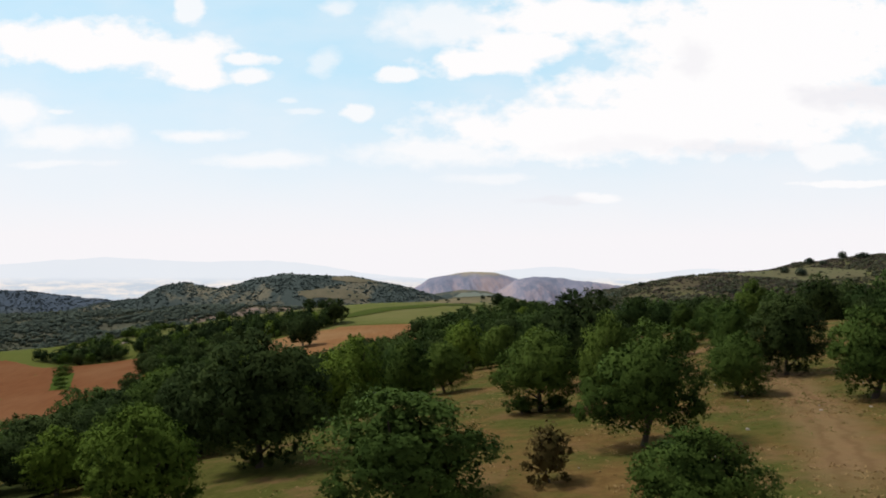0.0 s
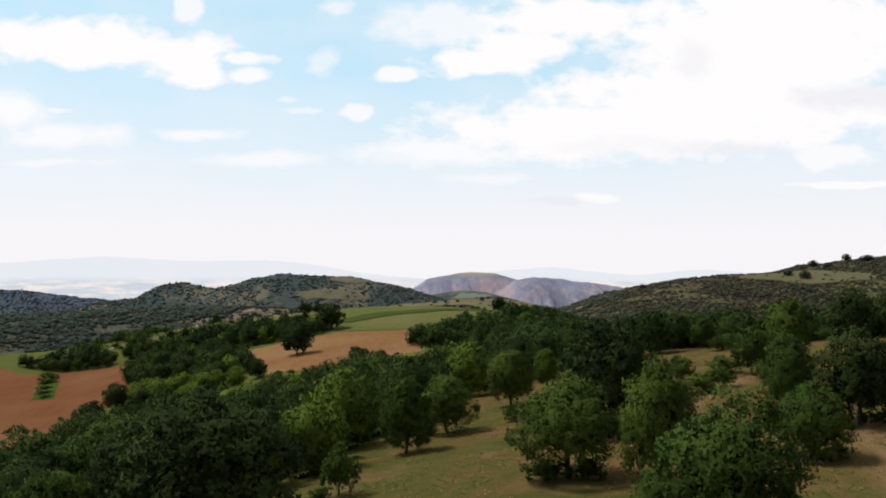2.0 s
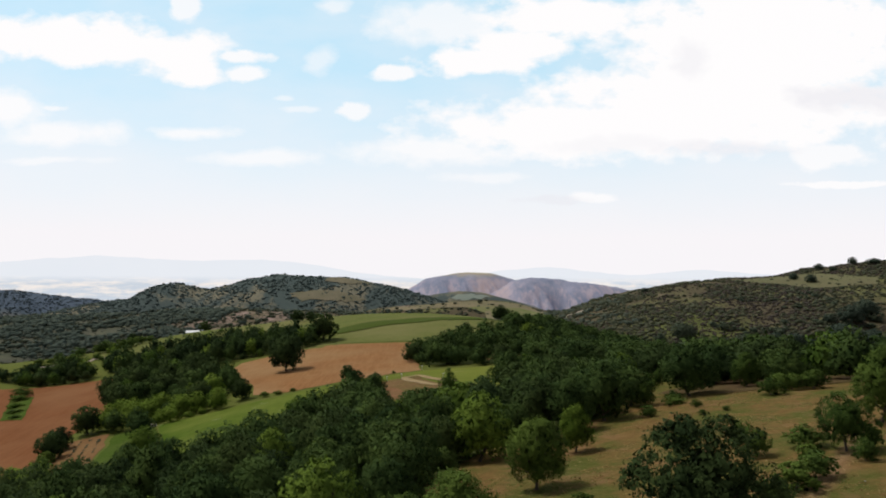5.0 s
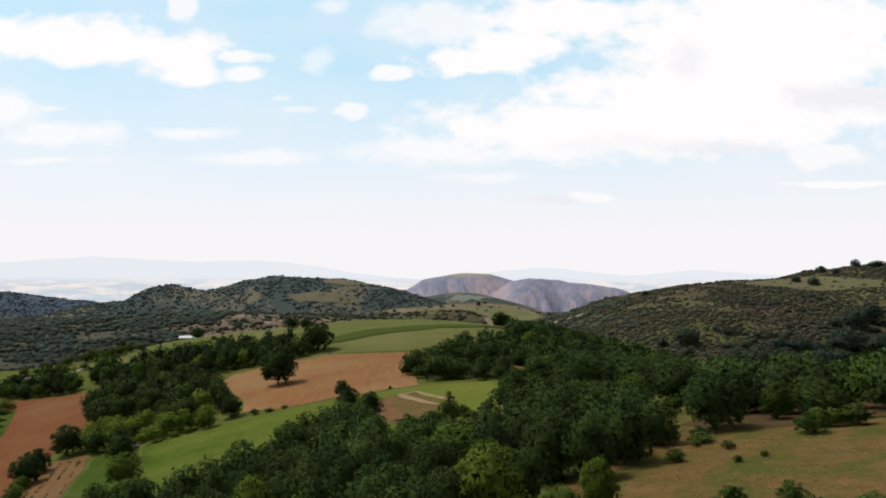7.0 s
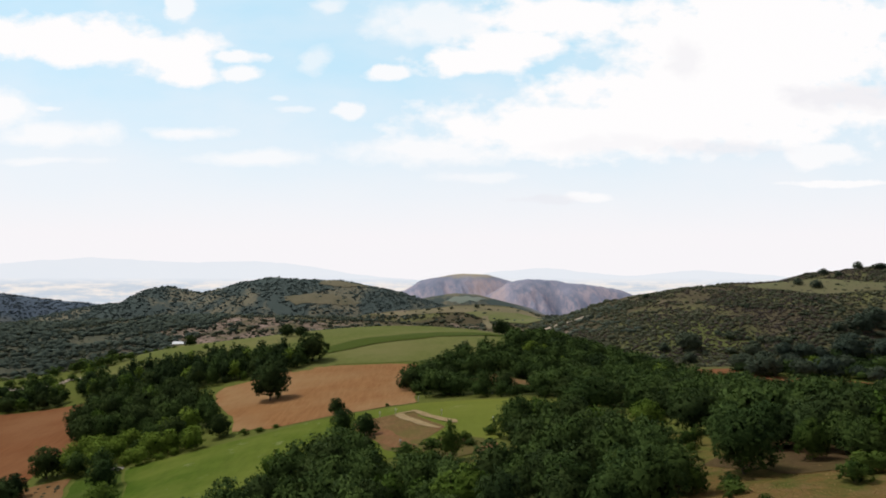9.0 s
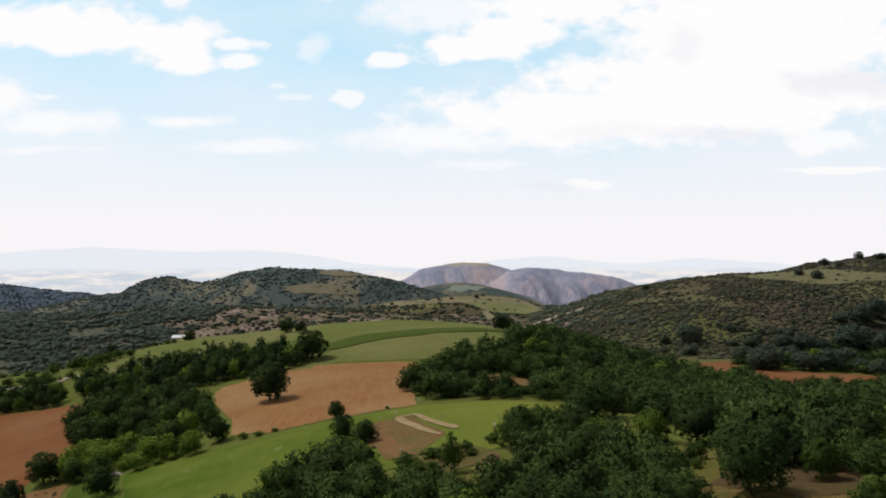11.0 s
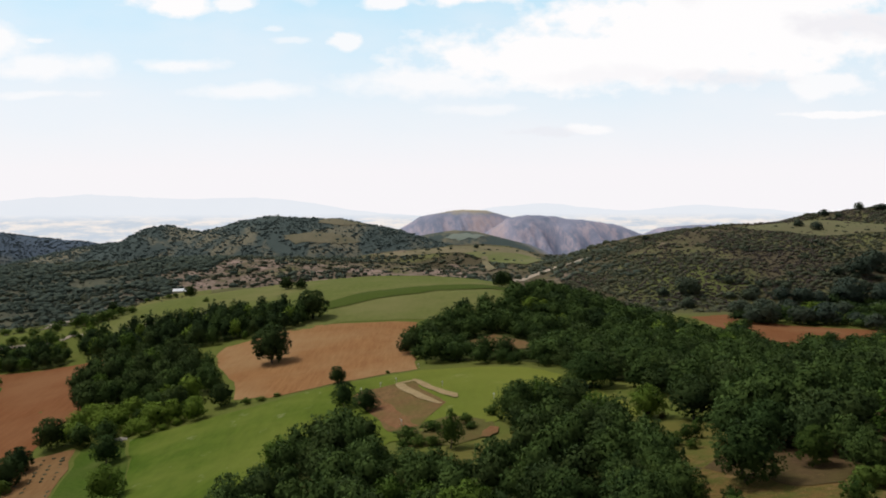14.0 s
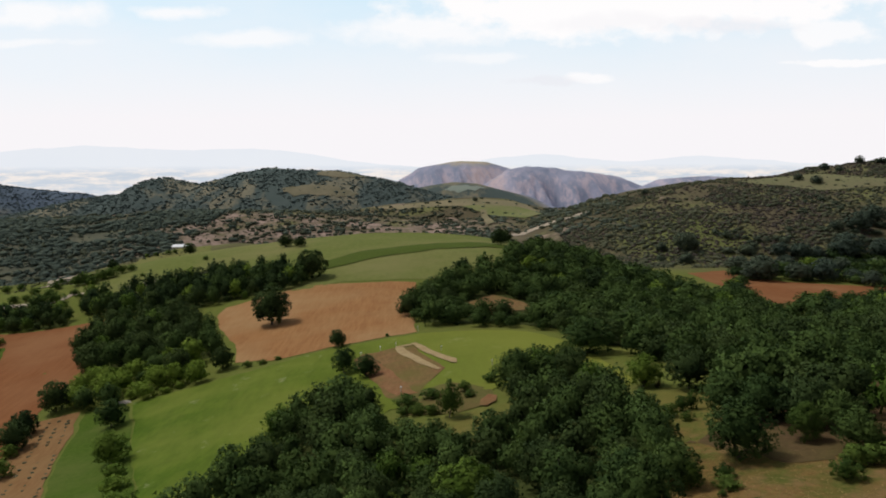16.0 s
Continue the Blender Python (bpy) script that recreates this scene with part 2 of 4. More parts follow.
glade = g.math("ADD", g.math("ADD", g.math("MULTIPLY", hx2, hx2), g.math("MULTIPLY", hy2, hy2)), g.math("MULTIPLY", g.noise(0.03, 5, 0.7), 1.6))
glade_c = g.mix(g.noise(0.07, 5, 0.7), (0.080, 0.100, 0.030), (0.140, 0.152, 0.052))
scrub_c = g.mix(g.math("MULTIPLY", g.ramp(glade, 2.1, 1.1), 0.85), scrub_c, glade_c)
far_c = g.mix(g.ramp(g.noise(0.011, 6, 0.65), 0.60, 0.68), scrub_c, rock_c)
# far forest floor, with blue haze painted into its colour
forest_haze_c = g.mix(g.noise(0.05, 5, 0.7), (0.056, 0.078, 0.078), (0.094, 0.115, 0.106))
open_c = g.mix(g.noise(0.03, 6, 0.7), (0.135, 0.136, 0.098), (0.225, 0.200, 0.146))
wood_c = g.mix(g.ramp(g.noise(0.0062, 7, 0.68, (1, 0.6, 1)), 0.50, 0.57), forest_haze_c, open_c)
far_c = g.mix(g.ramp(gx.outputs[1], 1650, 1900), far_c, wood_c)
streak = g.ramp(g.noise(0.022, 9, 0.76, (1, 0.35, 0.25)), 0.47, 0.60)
# crag rock lifted to blue-lilac, haze painted into the colour
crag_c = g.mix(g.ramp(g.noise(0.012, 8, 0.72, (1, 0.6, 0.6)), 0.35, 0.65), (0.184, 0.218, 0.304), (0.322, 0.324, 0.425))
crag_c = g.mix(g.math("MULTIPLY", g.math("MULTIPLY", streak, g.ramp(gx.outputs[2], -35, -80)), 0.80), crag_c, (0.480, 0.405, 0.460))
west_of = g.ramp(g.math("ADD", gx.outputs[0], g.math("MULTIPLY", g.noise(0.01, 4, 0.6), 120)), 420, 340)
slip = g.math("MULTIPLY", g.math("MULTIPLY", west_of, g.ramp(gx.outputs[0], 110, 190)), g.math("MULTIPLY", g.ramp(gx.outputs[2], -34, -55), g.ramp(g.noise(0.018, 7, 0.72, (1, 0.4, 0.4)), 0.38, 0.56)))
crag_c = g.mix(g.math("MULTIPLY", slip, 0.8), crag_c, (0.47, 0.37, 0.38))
# tan western crest, with sunlight painted into the tone
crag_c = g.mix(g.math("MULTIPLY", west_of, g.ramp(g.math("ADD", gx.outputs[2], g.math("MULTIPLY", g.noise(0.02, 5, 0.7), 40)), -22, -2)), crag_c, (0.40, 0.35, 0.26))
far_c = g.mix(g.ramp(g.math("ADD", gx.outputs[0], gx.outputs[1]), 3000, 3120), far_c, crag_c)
thicket_c = g.mix(g.ramp(g.noise(0.03, 6, 0.7), 0.35, 0.65), (0.058, 0.070, 0.060), (0.122, 0.122, 0.088))
thicket = g.math("MULTIPLY", g.ramp(g.math("ADD", gx.outputs[0], g.math("MULTIPLY", g.noise(0.012, 5, 0.65), 220)), -190, -290), g.math("MULTIPLY", g.ramp(gx.outputs[1], 800, 850), g.ramp(g.math("ADD", gx.outputs[1], g.math("MULTIPLY", g.noise(0.02, 4, 0.6), 60)), 1350, 1300)))
far_c = g.mix(g.math("MULTIPLY", thicket, 0.8), far_c, thicket_c)
g.bump(g.noise(2.2, 6, 0.7), 0.6, 0.25)
# western hill: blue of the haze painted over its ground
west_haze_c = g.mix(g.noise(0.012, 7, 0.7), (0.072, 0.098, 0.136), (0.108, 0.136, 0.176))
far_c = g.mix(g.math("MULTIPLY", g.ramp(gx.outputs[1], 2420, 2520), g.ramp(gx.outputs[0], -800, -900)), far_c, west_haze_c)
far_c = g.mix(g.math("MULTIPLY", g.math("MULTIPLY", g.ramp(gx.outputs[1], 960, 1040), g.ramp(gx.outputs[1], 1340, 1280)), g.math("MULTIPLY", g.math("MULTIPLY", g.ramp(gx.outputs[0], 130, 40), g.ramp(gx.outputs[0], -450, -340)), g.ramp(g.noise(0.020, 6, 0.7), 0.40, 0.52))), far_c, rock_c)
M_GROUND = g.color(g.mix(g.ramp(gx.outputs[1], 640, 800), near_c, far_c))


def field_material(name, a, b, c, fine=1.2, coarse=0.05, stretch=(1, 1, 1), turn=0.0, bump=0.08, rows=None, spot=None, across=None):
    """Soil or crop in two colours with larger patches of a third; rows: the turn and the spacing of drill rows; spot: colour of bare spots."""
    m = Mat(name, 0.95, 0.01)
    col = m.mix(m.ramp(m.noise(fine, 6, 0.7, stretch, turn), 0.3, 0.7), a, b)
    col = m.mix(m.math("MULTIPLY", m.ramp(m.noise(coarse, 5, 0.6), 0.42, 0.68), 0.8), col, c)
    col = m.mix(m.math("MULTIPLY", m.ramp(m.noise(coarse * 3.3, 6, 0.7), 0.55, 0.75), 0.45), col, a)
    if spot:
        col = m.mix(m.math("MULTIPLY", m.ramp(m.noise(0.11, 6, 0.72, (1, 0.6, 1), 0.4), 0.60, 0.72), 0.75), col, spot)
    if across:   # a lighter stretch towards one side: from x, to x, colour
        sx = m.n.new("ShaderNodeSeparateXYZ")
        m.l.new(m.pos.outputs["Position"], sx.inputs[0])
        along = m.math("ADD", sx.outputs[0], m.math("MULTIPLY", m.noise(0.03, 4, 0.6), 60))
        col = m.mix(m.math("MULTIPLY", m.ramp(along, across[0], across[1]), 0.8), col, across[2])
    relief = m.noise(fine * 2, 5, 0.7, stretch, turn)
    if rows:
        mp = m.n.new("ShaderNodeMapping")
        mp.inputs["Rotation"].default_value = (0, 0, rows[0])
        m.l.new(m.pos.outputs["Position"], mp.inputs["Vector"])
        wave = m.n.new("ShaderNodeTexWave")
        wave.inputs["Scale"].default_value, wave.inputs["Distortion"].default_value = 0.314 / rows[1], 1.6
        wave.inputs["Detail"].default_value, wave.inputs["Detail Scale"].default_value = 3, 1.2
        m.l.new(mp.outputs[0], wave.inputs["Vector"])
        broken = m.math("MULTIPLY", wave.outputs[1], m.ramp(m.noise(0.06, 5, 0.7), 0.3, 0.7))
        col = m.mix(m.math("MULTIPLY", broken, 0.18), col, a)
        relief = m.math("ADD", relief, m.math("MULTIPLY", broken, 0.9))
    m.bump(relief, 0.7, bump)
    return m.color(col)


M_MEADOW = field_material("meadow grass", (0.038, 0.076, 0.009), (0.074, 0.124, 0.014), (0.155, 0.175, 0.036), 0.45, 0.020, (1, 0.3, 1), 0.5, spot=(0.27, 0.27, 0.16), across=(-45, 60, (0.175, 0.186, 0.036)))
M_UPPER = field_material("upland grass", (0.101, 0.122, 0.030), (0.144, 0.160, 0.048), (0.184, 0.173, 0.070), 0.4, 0.014, (1, 0.4, 1), 0.3)
M_BAND = field_material("dark green band", (0.052, 0.076, 0.015), (0.082, 0.108, 0.022), (0.068, 0.090, 0.020), 0.6, 0.05)
M_STRIP = field_material("dark green crop", (0.044, 0.078, 0.011), (0.074, 0.112, 0.019), (0.090, 0.110, 0.028), 0.8, 0.06)
M_RED = field_material("ploughed red soil", (0.220, 0.103, 0.042), (0.306, 0.162, 0.071), (0.324, 0.205, 0.102), 0.7, 0.02, (1, 0.10, 1), 0.15, 0.12, rows=(0.12, 1.7))
M_RUST = field_material("ploughed dark red soil", (0.158, 0.063, 0.026), (0.223, 0.097, 0.043), (0.233, 0.116, 0.056), 0.7, 0.02, (1, 0.10, 1), 0.15, 0.12, rows=(0.9, 1.7))
M_TILLED = field_material("tilled stubble soil", (0.135, 0.080, 0.036), (0.205, 0.125, 0.060), (0.110, 0.105, 0.030), 0.8, 0.07, (1, 0.3, 1), -0.4)
M_ROWS = field_material("brown row soil", (0.155, 0.084, 0.036), (0.235, 0.135, 0.064), (0.215, 0.132, 0.062), 0.8, 0.09, (1, 0.25, 1), 0.35, rows=(0.30, 2.0))
M_TILLRED = field_material("reddish tilled soil", (0.165, 0.082, 0.040), (0.235, 0.125, 0.066), (0.120, 0.100, 0.036), 0.8, 0.10, (1, 0.3, 1), -0.4)
M_DRYGRASS = field_material("dry olive grass", (0.080, 0.085, 0.024), (0.135, 0.120, 0.044), (0.120, 0.078, 0.034), 1.0, 0.10)
M_STRAW = field_material("cut straw", (0.27, 0.20, 0.105), (0.38, 0.29, 0.165), (0.24, 0.17, 0.085), 1.5, 0.2)
M_PASTURE = field_material("dry hill pasture", (0.180, 0.156, 0.092), (0.245, 0.205, 0.130), (0.142, 0.138, 0.078), 0.3, 0.02)
M_SHOULDER = field_material("shoulder pasture", (0.125, 0.128, 0.064), (0.172, 0.166, 0.092), (0.150, 0.136, 0.078), 0.3, 0.02)
M_HILLGREEN = field_material("hill meadow grass", (0.130, 0.150, 0.056), (0.175, 0.190, 0.078), (0.200, 0.180, 0.100), 0.3, 0.02)
# meadow green paled by haze put into the base colour
M_HAZYGREEN = field_material("far hazy meadow", (0.190, 0.235, 0.200), (0.250, 0.280, 0.240), (0.220, 0.240, 0.215), 0.3, 0.01)
M_CLEAR = field_material("hill clearing", (0.150, 0.136, 0.090), (0.215, 0.188, 0.128), (0.130, 0.126, 0.082), 0.3, 0.02)
M_ROAD = field_material("pale gravel road", (0.30, 0.25, 0.19), (0.38, 0.32, 0.26), (0.33, 0.27, 0.20), 0.5, 0.05)

# haze colours of the far ridge and plain, given off as emission
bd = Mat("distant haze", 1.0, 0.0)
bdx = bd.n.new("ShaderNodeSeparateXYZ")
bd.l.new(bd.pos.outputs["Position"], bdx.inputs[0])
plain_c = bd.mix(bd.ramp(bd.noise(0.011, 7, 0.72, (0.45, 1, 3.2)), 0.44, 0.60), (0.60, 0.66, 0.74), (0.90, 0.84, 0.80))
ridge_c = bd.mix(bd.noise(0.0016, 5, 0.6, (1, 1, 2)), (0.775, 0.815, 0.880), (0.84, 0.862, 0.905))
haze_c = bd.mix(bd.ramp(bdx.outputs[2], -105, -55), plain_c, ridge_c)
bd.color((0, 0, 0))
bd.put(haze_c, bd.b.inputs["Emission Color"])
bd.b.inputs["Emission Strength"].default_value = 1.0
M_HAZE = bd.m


def plain(name, a, b, rough=0.7, scale=3.0):
    m = Mat(name, rough, 0.08)
    m.bump(m.noise(scale * 4, 4), 0.3, 0.02)
    return m.color(m.mix(m.noise(scale, 5, 0.65), a, b))


M_ROOF = plain("pale sheet roof", (0.62, 0.63, 0.66), (0.80, 0.80, 0.82), 0.5)
M_WALL = plain("rough plastered wall", (0.35, 0.31, 0.27), (0.48, 0.44, 0.38), 0.9)
M_POST = plain("weathered post", (0.50, 0.46, 0.40), (0.65, 0.60, 0.53), 0.9)
M_STONE = plain("field stone", (0.30, 0.27, 0.24), (0.48, 0.44, 0.40), 0.9)

# ---- shape of the land ----
LX = np.array([-300, -200, -120, -60, -10, 40, 100, 190, 320.0])
LY = np.array([0, 60, 120, 180, 240, 300, 360, 430, 510, 600, 720.0])
LAND = np.array([
    [-39.5, -35.2, -21.2, -8.3, -0.3, 4.8, 9.8, 16.2, 19.1],
    [-40.7, -36.4, -22.8, -9.6, -1.2, 3.2, 9.3, 15.3, 17.8],
    [-44.6, -40.6, -28.1, -15.1, -6.4, 1, 6.8, 11, 12.8],
    [-49.2, -46.3, -35.3, -21.8, -11.7, -3.4, 1.3, 3.3, 4.4],
    [-52.2, -49.6, -40.6, -26.6, -15.7, -9.9, -7.4, -7, -6],
    [-52.6, -49.1, -39.8, -27.1, -18.9, -13.7, -15.5, -18.5, -17.9],
    [-49.8, -46.3, -35.4, -25.5, -20.5, -18.6, -22.9, -29.5, -30.3],
    [-46.2, -42.2, -31, -22.8, -20.8, -22.1, -28.1, -39.2, -42.5],
    [-43.5, -35.3, -25.2, -17.3, -14, -15.6, -27.8, -45.1, -51.3],
    [-58, -32.5, -21.8, -16.3, -15.2, -19.1, -31.6, -50, -56.7],
    [-54, -44, -29.8, -22.6, -22.4, -27, -37.3, -52, -56.6],
])


def cubic_weights(v, knots):
    """Weights of a smooth curve through uneven knots, a row for each value."""
    v = np.clip(v, knots[0], knots[-1])
    count, r = len(knots), np.arange(len(v))
    i = np.clip(np.searchsorted(knots, v, side="right") - 1, 0, count - 2)
    h = knots[i + 1] - knots[i]
    s = (v - knots[i]) / h
    w = np.zeros((len(v), count))
    np.add.at(w, (r, i), 2 * s**3 - 3 * s**2 + 1)
    np.add.at(w, (r, i + 1), -2 * s**3 + 3 * s**2)
    for off, slope in ((0, s**3 - 2 * s**2 + s), (1, s**3 - s**2)):
        a, b = np.clip(i + off - 1, 0, count - 1), np.clip(i + off + 1, 0, count - 1)
        k = slope * h / (knots[b] - knots[a])
        np.add.at(w, (r, b), k), np.add.at(w, (r, a), -k)
    return w


def value_noise(x, y, seed=0):
    xi, yi = np.floor(x).astype(np.int64), np.floor(y).astype(np.int64)
    fx, fy = x - xi, y - yi
    fx, fy = fx * fx * (3 - 2 * fx), fy * fy * (3 - 2 * fy)

    def corner(a, b):
        k = (a * 374761393 + b * 668265263 + seed * 974634) & 0x7FFFFFFF
        k = ((k ^ (k >> 13)) * 1274126177) & 0x7FFFFFFF
        return ((k ^ (k >> 16)) & 0xFFFF) / 65535.0

    low = corner(xi, yi) * (1 - fx) + corner(xi + 1, yi) * fx
    high = corner(xi, yi + 1) * (1 - fx) + corner(xi + 1, yi + 1) * fx
    return low * (1 - fy) + high * fy - 0.5


def rough(x, y, size, octaves, seed):
    return sum(value_noise(x / size * 2**o, y / size * 2**o, seed + o) * 0.55**o for o in range(octaves))


# far hills: name, distance of the crest, half depth, (across, crest height) along it, height of the foot
RIDGES = [
    ("right", 1085, 260, [(60, -80), (100, -73), (175, -47), (205, -37), (250, -22), (280, -13), (325, -4), (400, 3), (475, 7), (512, 16), (600, 26), (900, 40)], -64),
    ("spur", 790, 110, [(-340, -80), (-300, -62), (-243, -47), (-190, -43), (-120, -46), (-40, -55), (40, -70)], -110),
    ("field", 1500, 200, [(-300, -100), (-218, -87), (-123, -65), (-70, -58), (35, -48), (88, -47), (141, -51), (173, -60), (215, -68), (260, -85)], -110),
    ("scrub", 1330, 290, [(-900, -80), (-693, -70), (-513, -64), (-423, -58), (-332, -55), (-224, -59), (-152, -64), (-61, -70), (30, -76), (120, -90)], -112),
    ("peak", 2300, 420, [(-1500, -170), (-1254, -150), (-1005, -96), (-875, -82), (-824, -45), (-775, -36), (-711, -49), (-675, -59), (-629, -46), (-563, -27), (-465, -9), (-368, -19), (-270, -20), (-189, -35), (-108, -51), (-42, -71), (23, -90), (138, -118)], -240),
    ("crag", 3750, 400, [(-420, -200), (-284, -174), (-163, -108), (-68, -48), (94, -14), (256, -17), (311, -33), (400, -62), (560, -120), (700, -180)], -330),
    ("cliff", 3480, 380, [(120, -190), (200, -140), (265, -92), (330, -47), (413, -32), (590, -50), (740, -66), (842, -88), (932, -126), (1100, -178)], -330),
    ("knoll", 2740, 240, [(-220, -150), (-150, -112), (-20, -86), (70, -74), (150, -78), (230, -98), (330, -122), (450, -170)], -240),
    ("blue", 2900, 380, [(560, -190), (679, -139), (772, -102), (845, -73), (1012, -61), (1138, -68), (1330, -100), (1600, -120)], -300),
    ("west", 2700, 350, [(-2400, -60), (-1468, -75), (-1373, -85), (-1279, -98), (-1184, -108), (-1033, -148), (-900, -180)], -300),
]


def land(x, y):
    """Height of the ground at arrays of places."""
    x, y = np.atleast_1d(np.asarray(x, float)), np.atleast_1d(np.asarray(y, float))
    near = np.einsum("ni,ij,nj->n", cubic_weights(y, LY), LAND, cubic_weights(x, LX))
    near = near + 0.5 * rough(x, y, 14, 3, 3) + np.clip((np.abs(x) - 300) / 300, 0, 2) * 6 * np.sign(x)
    floor = np.interp(x, [-700, -200, 100, 300], [-125, -95, -68, -62]) - np.clip((y - 1450) / 500, 0, 1) * 130 - np.clip((y - 2400) / 800, 0, 1) * 700
    far = floor
    for name, y0, half, crest, foot in RIDGES:
        cx, cz = np.array(crest).T
        top = np.interp(x, cx, cz) - 0.28 * np.clip(cx[0] - x, 0, None) * (name != "west") - 0.28 * np.clip(x - cx[-1], 0, None) * (name != "right")
        wobble = y0 + 60 * value_noise(x / 170, x * 0, 11)
        off = np.abs(y - wobble) / half
        t = np.exp(-(off**2))
        z = top - 0.66 * np.maximum(np.interp(x, cx, cz) - foot, 40) * off**1.7
        if name in ("crag", "cliff"):
            z = z - 95 * np.abs(rough(x + 0.2 * y, y * 0.35, 130, 4, 21)) * np.clip(1.06 - t, 0, 0.5) * 2
        elif name in ("peak", "blue", "west"):
            z = z + 12 * rough(x, y, 190, 3, 5) * (1.02 - t)
        far = np.maximum(far, z)
    far = far + 3.0 * rough(x, y, 90, 3, 7) * np.clip((y - 700) / 300, 0, 1)
    w = np.clip((y - 640) / 170, 0, 1)
    w = w * w * (3 - 2 * w)
    return near * (1 - w) + far * w


def height_at(x, y):
    return float(land([x], [y])[0])


def mesh_from(name, verts, faces, material, normals=None):
    me = bpy.data.meshes.new(name)
    verts, faces = np.asarray(verts, np.float32), np.asarray(faces, np.int32)
    n, k = faces.shape
    me.vertices.add(len(verts)), me.vertices.foreach_set("co", verts.ravel())
    me.loops.add(n * k), me.loops.foreach_set("vertex_index", faces.ravel())
    me.polygons.add(n), me.polygons.foreach_set("loop_start", np.arange(0, n * k, k, dtype=np.int32))
    me.update(calc_edges=True)
    me.materials.append(material)
    if normals is not None:   # leaf sprays share the roundness of their bough
        me.polygons.foreach_set("use_smooth", np.ones(n, bool))
        free = me.attributes.new("custom_normal", "FLOAT_VECTOR", "POINT")
        free.data.foreach_set("vector", np.asarray(normals, np.float32).ravel())
    return me


def steps(*spans):
    """Coordinates in spans of (start, end, step)."""
    out = [np.arange(a, b, s) for a, b, s in spans]
    return np.concatenate(out + [[spans[-1][1]]])


gxs = np.concatenate([-steps((150, 500, 8), (500, 1500, 30), (1500, 3600, 90))[::-1], steps((-147, 147, 3)), steps((150, 500, 8), (500, 1000, 12), (1000, 1500, 30), (1500, 3600, 90))])
gys = steps((-90, 700, 3), (700, 1700, 9), (1700, 2750, 12), (2750, 3050, 26), (3050, 3850, 12), (3850, 4900, 60))
gX, gY = np.meshgrid(gxs, gys)
gZ = land(gX.ravel(), gY.ravel())
nx, ny = len(gxs), len(gys)
idx = np.arange(nx * ny).reshape(ny, nx)
quads = np.stack([idx[:-1, :-1], idx[:-1, 1:], idx[1:, 1:], idx[1:, :-1]], -1).reshape(-1, 4)
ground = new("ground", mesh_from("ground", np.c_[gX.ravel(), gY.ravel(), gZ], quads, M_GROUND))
ground.data.polygons.foreach_set("use_smooth", np.ones(len(ground.data.polygons), bool))
tagged(ground, "dry grassy hillside with distant scrub hills", "ground", kind="structure")

# glowing far sheet: the last mountains and the plain before them, haze painted in
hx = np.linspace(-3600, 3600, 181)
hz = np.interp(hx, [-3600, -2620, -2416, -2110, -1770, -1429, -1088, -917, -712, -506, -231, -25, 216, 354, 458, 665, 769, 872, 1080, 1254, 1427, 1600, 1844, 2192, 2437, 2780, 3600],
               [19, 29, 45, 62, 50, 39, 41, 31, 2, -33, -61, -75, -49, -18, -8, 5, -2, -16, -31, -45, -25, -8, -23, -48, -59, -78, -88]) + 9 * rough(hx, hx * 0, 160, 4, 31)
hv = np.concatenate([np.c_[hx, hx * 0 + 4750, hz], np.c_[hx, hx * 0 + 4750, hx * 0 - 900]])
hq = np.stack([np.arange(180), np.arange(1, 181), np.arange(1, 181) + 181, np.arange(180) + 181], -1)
tagged(new("backdrop", mesh_from("backdrop", hv, hq, M_HAZE)), "far mountains and plain painted in pale blue haze", "backdrop", kind="structure")

# ---- fields ----
CLEARINGS = []
from mathutils.geometry import delaunay_2d_cdt


def inside(poly, x, y):
    """Which of the places lie in the polygon."""
    hit = np.zeros(len(x), bool)
    for (ax, ay), (bx, by) in zip(poly, poly[1:] + poly[:1]):
        cross = (ay > y) != (by > y)
        with np.errstate(divide="ignore", invalid="ignore"):
            hit ^= cross & (x < (bx - ax) * (y - ay) / (by - ay) + ax)
    return hit


def rounded(poly, step, wander=0.0):
    """A closed outline with points about a step apart, wandering a little."""
    p, out, n = np.array(poly, float), [], len(poly)
    for i in range(n):
        b, c = p[i], p[(i + 1) % n]
        k = max(2, int(np.linalg.norm(c - b) / step))
        for s in np.arange(k) / k:
            q = b + (c - b) * s
            out.append(q)
    out = np.array(out)
    return out + wander * np.c_[rough(out[:, 0], out[:, 1], 9, 2, 41), rough(out[:, 0], out[:, 1], 9, 2, 43)] * 2


def field(name, poly, material, label, step=4.0, lift=0.14, wander=0.8):
    """A sheet of soil or crop laid over the ground inside an outline."""
    out = rounded(poly, step, wander)
    lo, hi = out.min(0), out.max(0)
    if lo[1] > 900:
        CLEARINGS.append(poly)
    ix, iy = np.meshgrid(np.arange(lo[0], hi[0], step), np.arange(lo[1], hi[1], step))
    ix, iy = ix.ravel() + 0.13, iy.ravel() + 0.17
    keep = inside([tuple(q) for q in out], ix, iy)
    pts = [Vector(q) for q in out] + [Vector(q) for q in np.c_[ix, iy][keep]]
    n = len(out)
    v, e, f, *_ = delaunay_2d_cdt(pts, [(i, (i + 1) % n) for i in range(n)], [], 1, 1e-4)
    xy = np.array([tuple(q) for q in v])
    z = land(xy[:, 0], xy[:, 1]) + lift
    ob = new(name, mesh_from(name, np.c_[xy, z], [t for t in f if len(t) == 3], material))
    ob.data.polygons.foreach_set("use_smooth", np.ones(len(ob.data.polygons), bool))
    return tagged(ob, label, "field", kind="structure")


